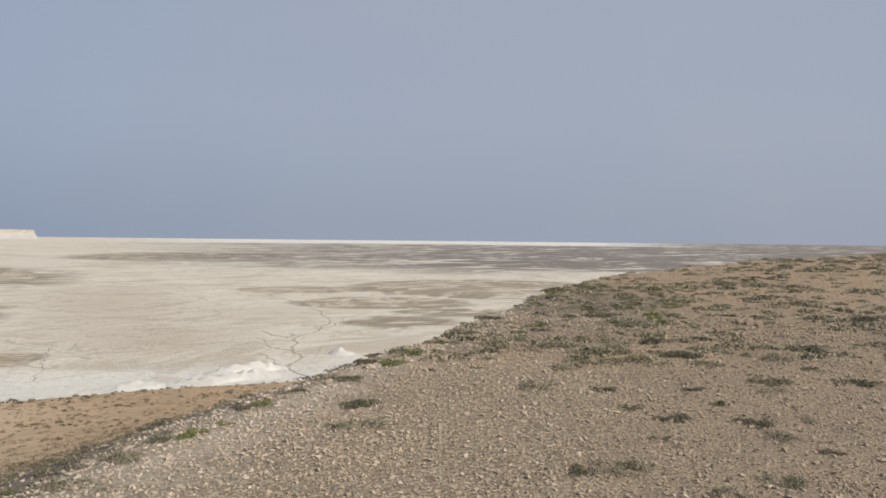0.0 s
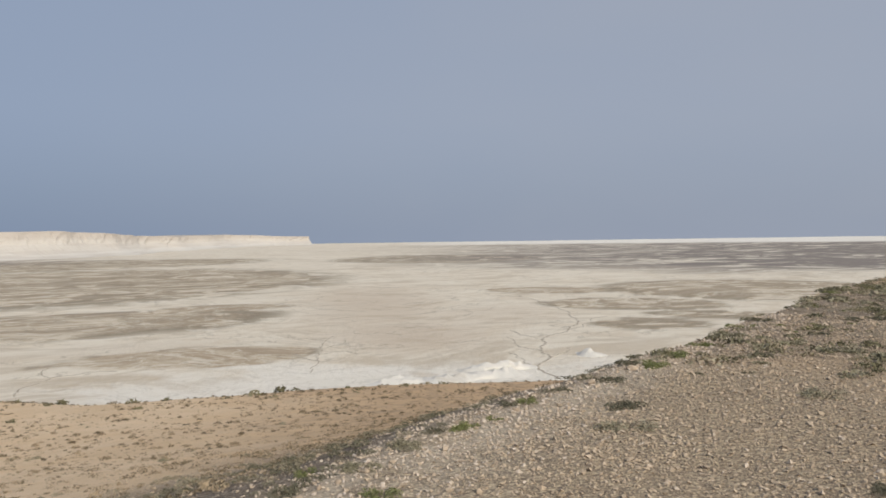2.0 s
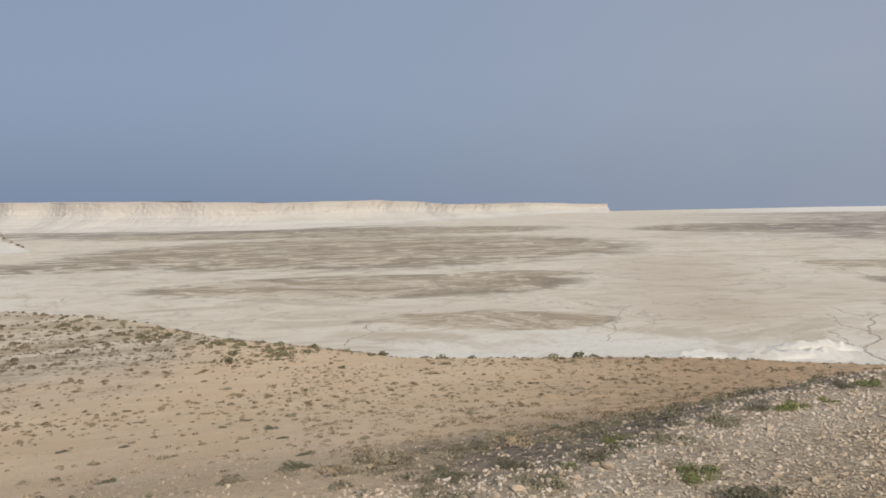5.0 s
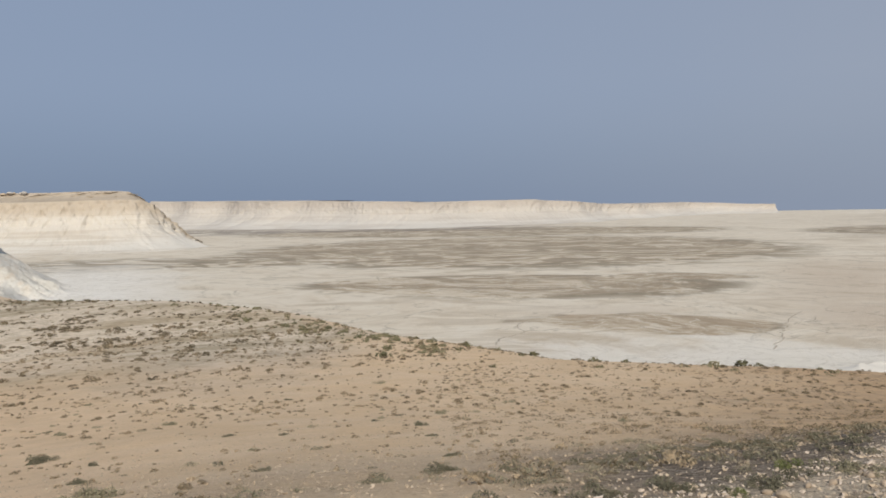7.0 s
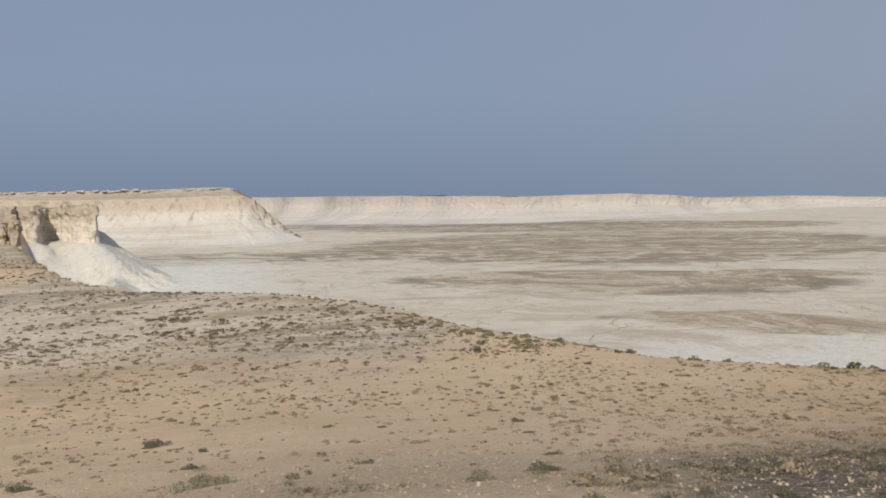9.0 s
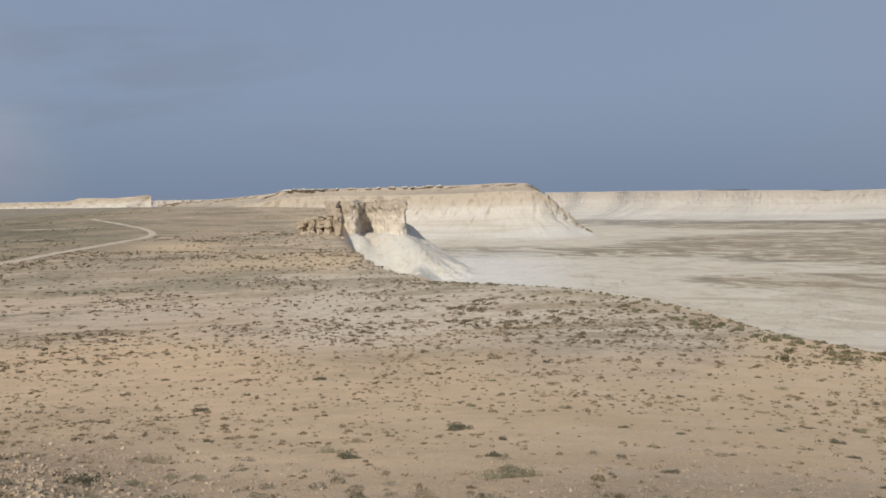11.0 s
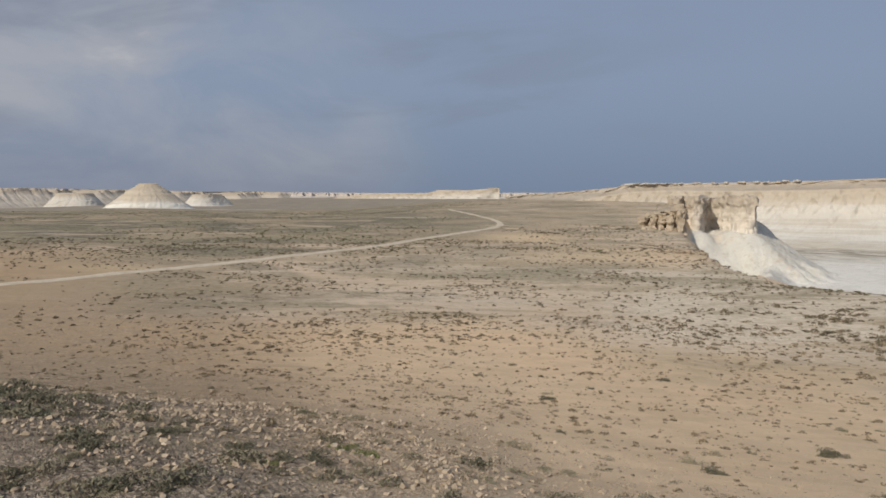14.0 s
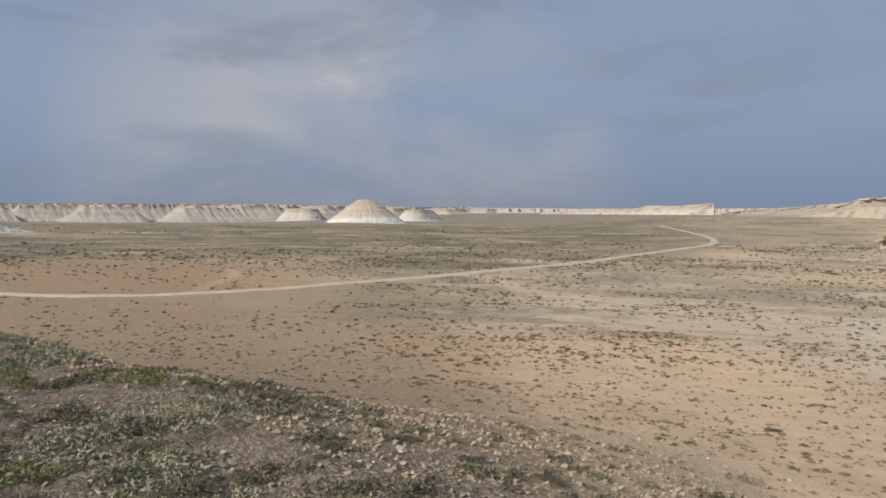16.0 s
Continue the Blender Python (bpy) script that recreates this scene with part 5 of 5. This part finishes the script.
put_rocks(((29.8, 4.9, 0.10), (30.7, 4.95, 0.07), (24.8, 5.4, 0.07), (19.0, 5.9, 0.08), (26.9, 5.2, 0.06), (36.1, 4.5, 0.09), (34.0, 4.6, 0.07), (32.0, 4.7, 0.06), (22.9, 5.6, 0.06), (37.8, 4.4, 0.08), (28.3, 5.1, 0.06), (33.1, 4.75, 0.08),
           (16.5, 6.6, 0.07), (13.5, 7.1, 0.08), (11, 7.7, 0.07), (21, 5.75, 0.06), (40, 4.35, 0.08), (43, 4.25, 0.07)), "whitish rock on the edge of the gravel top", "rocks along the brow", 2)
put_rocks(((-20.9, 14.6, 0.20), (-21.5, 14.5, 0.24), (-22.1, 14.4, 0.18), (-11.9, 10.0, 0.12), (3.0, 9.6, 0.12), (5.0, 9.1, 0.14), (8.0, 8.3, 0.12)), "brown weathered rock on the gravel hilltop", "rocks on the hilltop", 3)
put_rocks(((85.5, 214, 1.7), (85.15, 215, 2.1), (84.8, 216, 2.3), (84.5, 217, 1.9), (83.8, 214, 2.0), (83.6, 216, 1.3)), "flat brown rock slab on the edge of the plateau", "slabs on the edge", 6)


rng_rim = random.Random(8)
put_rocks([(a, float(np.interp(a, RIM_AZ, RIM_R)) + rng_rim.uniform(-0.5, 0.25), rng_rim.uniform(0.025, 0.055)) for a in (rng_rim.uniform(-12, 44) for _ in range(60))], "weathered rock along the rim of the hilltop", "rocks along the brow", 4)
put_rocks([(rng_rim.uniform(108, 148), rng_rim.uniform(4.3, 10), rng_rim.uniform(0.025, 0.06)) for _ in range(90)], "brown angular rock on the stony knoll", "rocks on the knoll", 5)


# ---------------------------------------------------------------- single shrubs
def stems_mesh(seed):
    """A dozen thin crooked twigs spreading from the root."""
    rng = np.random.default_rng(seed)
    vs, fs = [], []
    for k in range(10):
        a, lean = rng.uniform(0, 2 * np.pi), rng.uniform(0.2, 0.9)
        p = np.array([0.0, 0.0, -0.05])
        step_len = rng.uniform(0.09, 0.15)
        base = len(vs)
        rings = 5
        for m in range(rings):
            w = 0.012 * (1 - 0.18 * m)
            for c in range(3):
                t = 2 * np.pi * c / 3
                vs.append(p + w * np.array([np.cos(t), np.sin(t), 0]))
            p = p + step_len * np.array([np.cos(a) * lean, np.sin(a) * lean, 0.55 * (1 - 0.6 * lean)]) + rng.normal(0, 0.012, 3)
            a += rng.normal(0, 0.35)
        for m in range(rings - 1):
            for c in range(3):
                i, j = base + 3 * m + c, base + 3 * m + (c + 1) % 3
                fs.append((i, j, j + 3, i + 3))
    me = mesh_of("stem", np.array(vs), [np.array(fs)], TWIG)
    return me


def foliage_mesh(seed, mat, tint, per, leaf, tall):
    rng = np.random.default_rng(seed)
    n = 9
    a, q = rng.uniform(0, 2 * np.pi, n), np.sqrt(rng.uniform(0, 1, n)) * 0.36
    c = np.stack([q * np.cos(a), q * np.sin(a), np.zeros(n)], -1)
    v, f, t = blades(c, rng.uniform(0.3, 0.55, n), per, rng, tall, leaf, np.clip(rng.normal(tint, 0.12, n), 0, 1), 0.36)
    me = mesh_of("foliage", v, [f], mat, smooth=False)
    give(me, "tint", t)
    return me


def twig_material():
    m, n = material("twig")
    n.bsdf(n.mix(n.noise(n.place(), 40.0), (0.13, 0.10, 0.07), (0.23, 0.185, 0.135)), 0.9)
    return m


TWIG = twig_material()
KINDS = {"olive": [(foliage_mesh(k, LEAF, 0.35, 225, 0.055, 0.7), stems_mesh(k)) for k in range(5)],
         "dry": [(foliage_mesh(10 + k, LEAF, 0.75, 180, 0.05, 0.7), stems_mesh(10 + k)) for k in range(3)],
         "dark": [(foliage_mesh(20 + k, DARK_LEAF, 0.25, 235, 0.055, 0.7), stems_mesh(20 + k)) for k in range(3)],
         "green": [(foliage_mesh(30 + k, GREEN, 0.45, 230, 0.053, 0.62), stems_mesh(30 + k)) for k in range(3)]}
WORDS = {"olive": "low olive-grey shrub", "dry": "sparse dry brown shrub", "dark": "dark dense low shrub", "green": "fresh green low shrub"}


def put_shrubs(spots, where, group, mix, seed, tall=1.0, grown=1.0):
    rng = random.Random(seed)
    for az, r, w in spots:
        x, y = polar(az, r)
        w = w * grown
        kind = rng.choice(mix)
        leaf, stem = rng.choice(KINDS[kind])
        ob = tagged(new("shrub"), f"{WORDS[kind]} {where}", "shrub", group)
        ob.matrix_basis = pose(x, y, float(level(x, y)[0]) - 0.01, 0, 0, rng.uniform(0, 360)) @ Matrix.Diagonal((w, w * rng.uniform(0.7, 1.0), tall * w * rng.uniform(0.75, 1.0), 1))
        part("foliage", leaf, ob)
        part("stem", stem, ob)


put_shrubs(((5.9, 7.3, 0.37), (5.7, 6.5, 0.46), (-13.0, 5.4, 0.36), (-10.5, 5.3, 0.23), (-16.6, 7.0, 0.30), (-7.3, 8.0, 0.46), (-11.7, 8.1, 0.26), (-13.7, 7.3, 0.21), (-19.7, 7.8, 0.22), (-15.9, 6.3, 0.16), (-22.0, 7.1, 0.30), (-23.5, 6.7, 0.29),
            (-25.3, 7.4, 0.21), (-23.0, 8.9, 0.38), (-23.1, 8.5, 0.30), (-23.6, 10.5, 0.45), (-25.2, 11.5, 0.49), (-18.9, 9.8, 0.28), (-17.2, 10.4, 0.45), (-15.1, 11.6, 0.42), (-12.8, 11.1, 0.55), (-8.8, 10.9, 0.47), (-14.0, 13.7, 0.59)),
           "on pale gravel", "shrubs on the hilltop", ("dark", "dark", "olive", "dry"), 1, 0.85, 1.35)
put_shrubs(((-25.3, 9.9, 0.25), (-27.1, 9.4, 0.27), (-28.6, 9.4, 0.34), (-23.8, 5.5, 0.28), (0.6, 8.9, 0.19), (-2.7, 9.1, 0.20), (-18.2, 8.3, 0.24), (-26.7, 6.4, 0.18), (-20.5, 5.1, 0.22), (-4.0, 10.4, 0.37), (0.2, 11.2, 0.32), (-1.9, 12.2, 0.52),
            (3.4, 9.4, 0.40), (6.7, 8.5, 0.37), (1.8, 10.3, 0.44), (-4.0, 13.9, 0.40), (-8.2, 18.4, 0.66), (-28.5, 15.7, 0.67), (-7.2, 12.6, 0.36), (-6.0, 11.5, 0.41), (-11.2, 14.9, 0.53), (-9.2, 14.6, 0.42), (-16.6, 15.2, 0.43), (-20.3, 15.5, 0.33), (-18.5, 12.0, 0.34)),
           "on the gravel hilltop", "shrubs on the hilltop", ("dark", "dark", "olive", "green"), 2, 0.8, 1.25)
put_shrubs(((25.2, 5.5, 0.33), (30.7, 5.1, 0.36), (21.9, 6.0, 0.36), (17.4, 6.5, 0.34), (15.2, 6.8, 0.23), (20.1, 4.5, 0.48), (24.0, 4.8, 0.38), (32.4, 4.9, 0.20), (34.5, 4.6, 0.34), (10.0, 8.0, 0.28), (12.6, 7.5, 0.32), (27.7, 5.4, 0.18), (18.8, 4.3, 0.40),
            (8.4, 8.6, 0.30), (29, 5.6, 0.3), (36, 4.9, 0.3), (40, 4.8, 0.3), (19.5, 6.4, 0.3), (14, 7.4, 0.3), (5.2, 9.5, 0.36)), "on the stony brow of the hill", "shrubs along the brow", ("dark", "olive", "dark", "green"), 3)
put_shrubs(((138.7, 4.8, 0.28), (135.8, 4.9, 0.21), (130.4, 4.5, 0.23), (145.2, 5.0, 0.22), (142.8, 7.4, 0.27), (135.4, 6.7, 0.39), (138.3, 7.2, 0.21), (122.4, 5.7, 0.24), (125.7, 6.4, 0.23), (123.4, 5.6, 0.20), (120.3, 4.6, 0.23), (126.4, 4.6, 0.20), (145.4, 11.6, 0.33),
            (141.1, 9.1, 0.52), (145.7, 9.3, 0.27), (128.1, 6.2, 0.27), (132.4, 7.1, 0.30), (117.4, 5.3, 0.15)), "among stones on the knoll", "shrubs on the knoll", ("dark", "olive", "dark"), 4)
put_shrubs(((135.8, 5.8, 0.29), (130.8, 5.4, 0.35), (134.5, 5.1, 0.22), (144.2, 6.6, 0.47), (142.5, 6.4, 0.3), (129.4, 4.5, 0.22)), "among stones on the knoll", "shrubs on the knoll", ("green",), 5)
put_shrubs(((73.7, 15.9, 0.40), (62.8, 9.1, 0.28), (81.8, 17.7, 0.33), (61.3, 31.7, 0.50), (86.7, 40.4, 0.9), (100.5, 6.6, 0.30), (96.6, 5.3, 0.27), (91.6, 13.1, 0.38), (77.7, 4.9, 0.19), (65.4, 19.1, 0.38), (50.5, 22.9, 0.55), (54.9, 6.3, 0.24), (50.9, 7.0, 0.38),
            (44.8, 5.7, 0.24), (50.0, 9.3, 0.27), (51.9, 18.5, 0.55), (45.6, 26.7, 0.55), (54.8, 37.1, 0.8), (37.6, 18.4, 0.40), (29.5, 28.5, 0.55), (31.9, 9.1, 0.39), (41.3, 5.8, 0.29)), "on the sandy slope", "shrubs on the slope", ("olive", "dry", "dark"), 6)


def strewn(number, az0, az1, r0, r1, size, keep, seed):
    """Places for single shrubs: bearing, distance, width."""
    rng = np.random.default_rng(seed)
    x, y, az, r = scatter(rng, number, az0, az1, r0, r1, 1.5)
    z, d, out, r, az, white, plain = land(x, y)
    ok = keep(d, out, r, az)
    return [(float(a), float(q), float(size * math.exp(e))) for a, q, e in zip(az[ok], r[ok], rng.normal(0, 0.3, ok.sum()))]


put_shrubs(strewn(60, -33, 4, 11, 34, 0.42, lambda d, out, r, az: out < -0.5, 41), "on the gravel hilltop", "shrubs on the hilltop", ("olive", "dark", "olive", "dry", "green"), 7, 0.65)
put_shrubs(strewn(95, 34, 125, 7, 40, 0.36, lambda d, out, r, az: (out > 3) & (d > 3), 42), "on the sandy slope", "shrubs on the slope", ("olive", "dry", "dark", "dry"), 8)
put_shrubs(strewn(90, 108, 150, 4.8, 13, 0.30, lambda d, out, r, az: out < 3, 43), "among stones on the knoll", "shrubs on the knoll", ("dark", "olive", "dark", "green"), 9, 0.8)


# ---------------------------------------------------------------- white mounds and dry gullies on the plain
def chalk_ridge(knots, half, tall, seed):
    """A low fretted chalk ridge with a jagged crest."""
    p = np.array([polar(a, r) for a, r in knots])
    seg = np.concatenate([[0], np.cumsum(np.hypot(*np.diff(p, axis=0).T))])
    count, across = max(24, int(seg[-1] / 1.2)), 25
    u = np.linspace(0, seg[-1], count)
    x, y = np.interp(u, seg, p[:, 0]), np.interp(u, seg, p[:, 1])
    tx, ty = np.gradient(x), np.gradient(y)
    ln = np.hypot(tx, ty)
    nx, ny = ty / ln, -tx / ln
    ends = np.minimum(1, np.minimum(u, seg[-1] - u) / 9)
    peak = tall * ends * (0.25 + 1.1 * vnoise(u / 14, u * 0 + 0.5, seed) ** 1.4 + 0.25 * vnoise(u / 4, u * 0, seed + 1))
    rows = []
    for v in np.linspace(-1, 1, across):
        w = half * (1 + 0.7 * fbm(u / 11, u * 0 + v, seed + 2, 3))
        xx, yy = x + nx * v * w, y + ny * v * w
        rid = np.abs(fbm(u / 5 + 0.5 * v, u * 0 + v, seed + 3, 2))
        hgt = peak * np.maximum(0, 1 - abs(v) ** (0.8 if v < 0 else 1.3)) * (1 - 0.8 * rid * (1 - abs(v)))
        rows.append(np.stack([xx, yy, level(xx, yy) + hgt - 0.5 * abs(v) ** 6], -1))
    me = mesh_of("chalk_ridge", np.concatenate(rows), [grid_faces(across, count)], CHALK, smooth=False)
    give(me, "h", np.full(across * count, 0.1))
    bm = bmesh.new()
    bm.from_mesh(me)
    bmesh.ops.recalc_face_normals(bm, faces=bm.faces)
    if sum(q.normal.z for q in bm.faces) < 0:
        bmesh.ops.reverse_faces(bm, faces=bm.faces)
    bm.to_mesh(me)
    bm.free()
    tagged(new("chalk_ridge", me), "low jagged white chalk ridge on the plain", "ridge", "chalk ridges on the plain")


chalk_ridge([(23.0, 359), (21, 369), (19.0, 372)], 9, 3.6, 1)
chalk_ridge([(19.2, 366), (17.0, 372), (14.5, 381), (11.5, 389)], 10, 4.2, 4)
chalk_ridge([(16.5, 389), (13.5, 398), (11.0, 407)], 8, 4.0, 9)
chalk_ridge([(8.0, 446), (7.1, 447), (6.2, 451)], 8, 6.5, 13)


def gully_material():
    m, n = material("gully_bed")
    p = n.place()
    n.bsdf(n.mix(n.ramp(n.noise(p, 0.4, 5.0, 0.7), 0.4, 0.65), (0.30, 0.26, 0.21), (0.52, 0.46, 0.375)), 0.95, n.noise(p, 1.0), 0.5, 0.4, 0.1)
    return m


GULLY = gully_material()
for k, (knots, wide) in enumerate(((((9.7, 375), (10.9, 407), (9.9, 434), (10.6, 459), (10.2, 486), (10.9, 512), (9.0, 534), (8.3, 566), (7.7, 609), (8.1, 635), (9.3, 703), (12.3, 854)), 1.7),
                                   (((27.6, 400), (26.6, 433), (27.1, 458), (26.1, 484), (26.5, 509), (25.4, 535)), 0.8), (((26.9, 456), (25.6, 474), (24.6, 472), (23.8, 454)), 0.7),
                                   (((46.4, 394), (45.2, 423), (43.9, 430), (42.1, 450), (39.8, 436)), 1.2), (((10.9, 404), (11.8, 420), (12.4, 446), (12.9, 452)), 0.8), (((9.9, 430), (8.9, 445), (8.4, 468)), 0.8), (((10.6, 455), (11.9, 475), (12.6, 506), (13.4, 515)), 0.9),
                                   (((10.9, 506), (12.0, 527), (12.5, 552)), 0.9), (((8.3, 560), (7.2, 582), (6.6, 622), (5.9, 640)), 1.0), (((26.6, 430), (27.9, 445), (28.6, 470)), 0.7), (((26.1, 480), (25.2, 492), (24.9, 515)), 0.7),
                                   (((43.9, 432), (44.6, 450), (44.4, 470)), 0.9))):
    ribbon("dry_gully", knots, wide, "narrow grey dry gully winding over the plain", 30 + k, GULLY, "gully", 7.0)
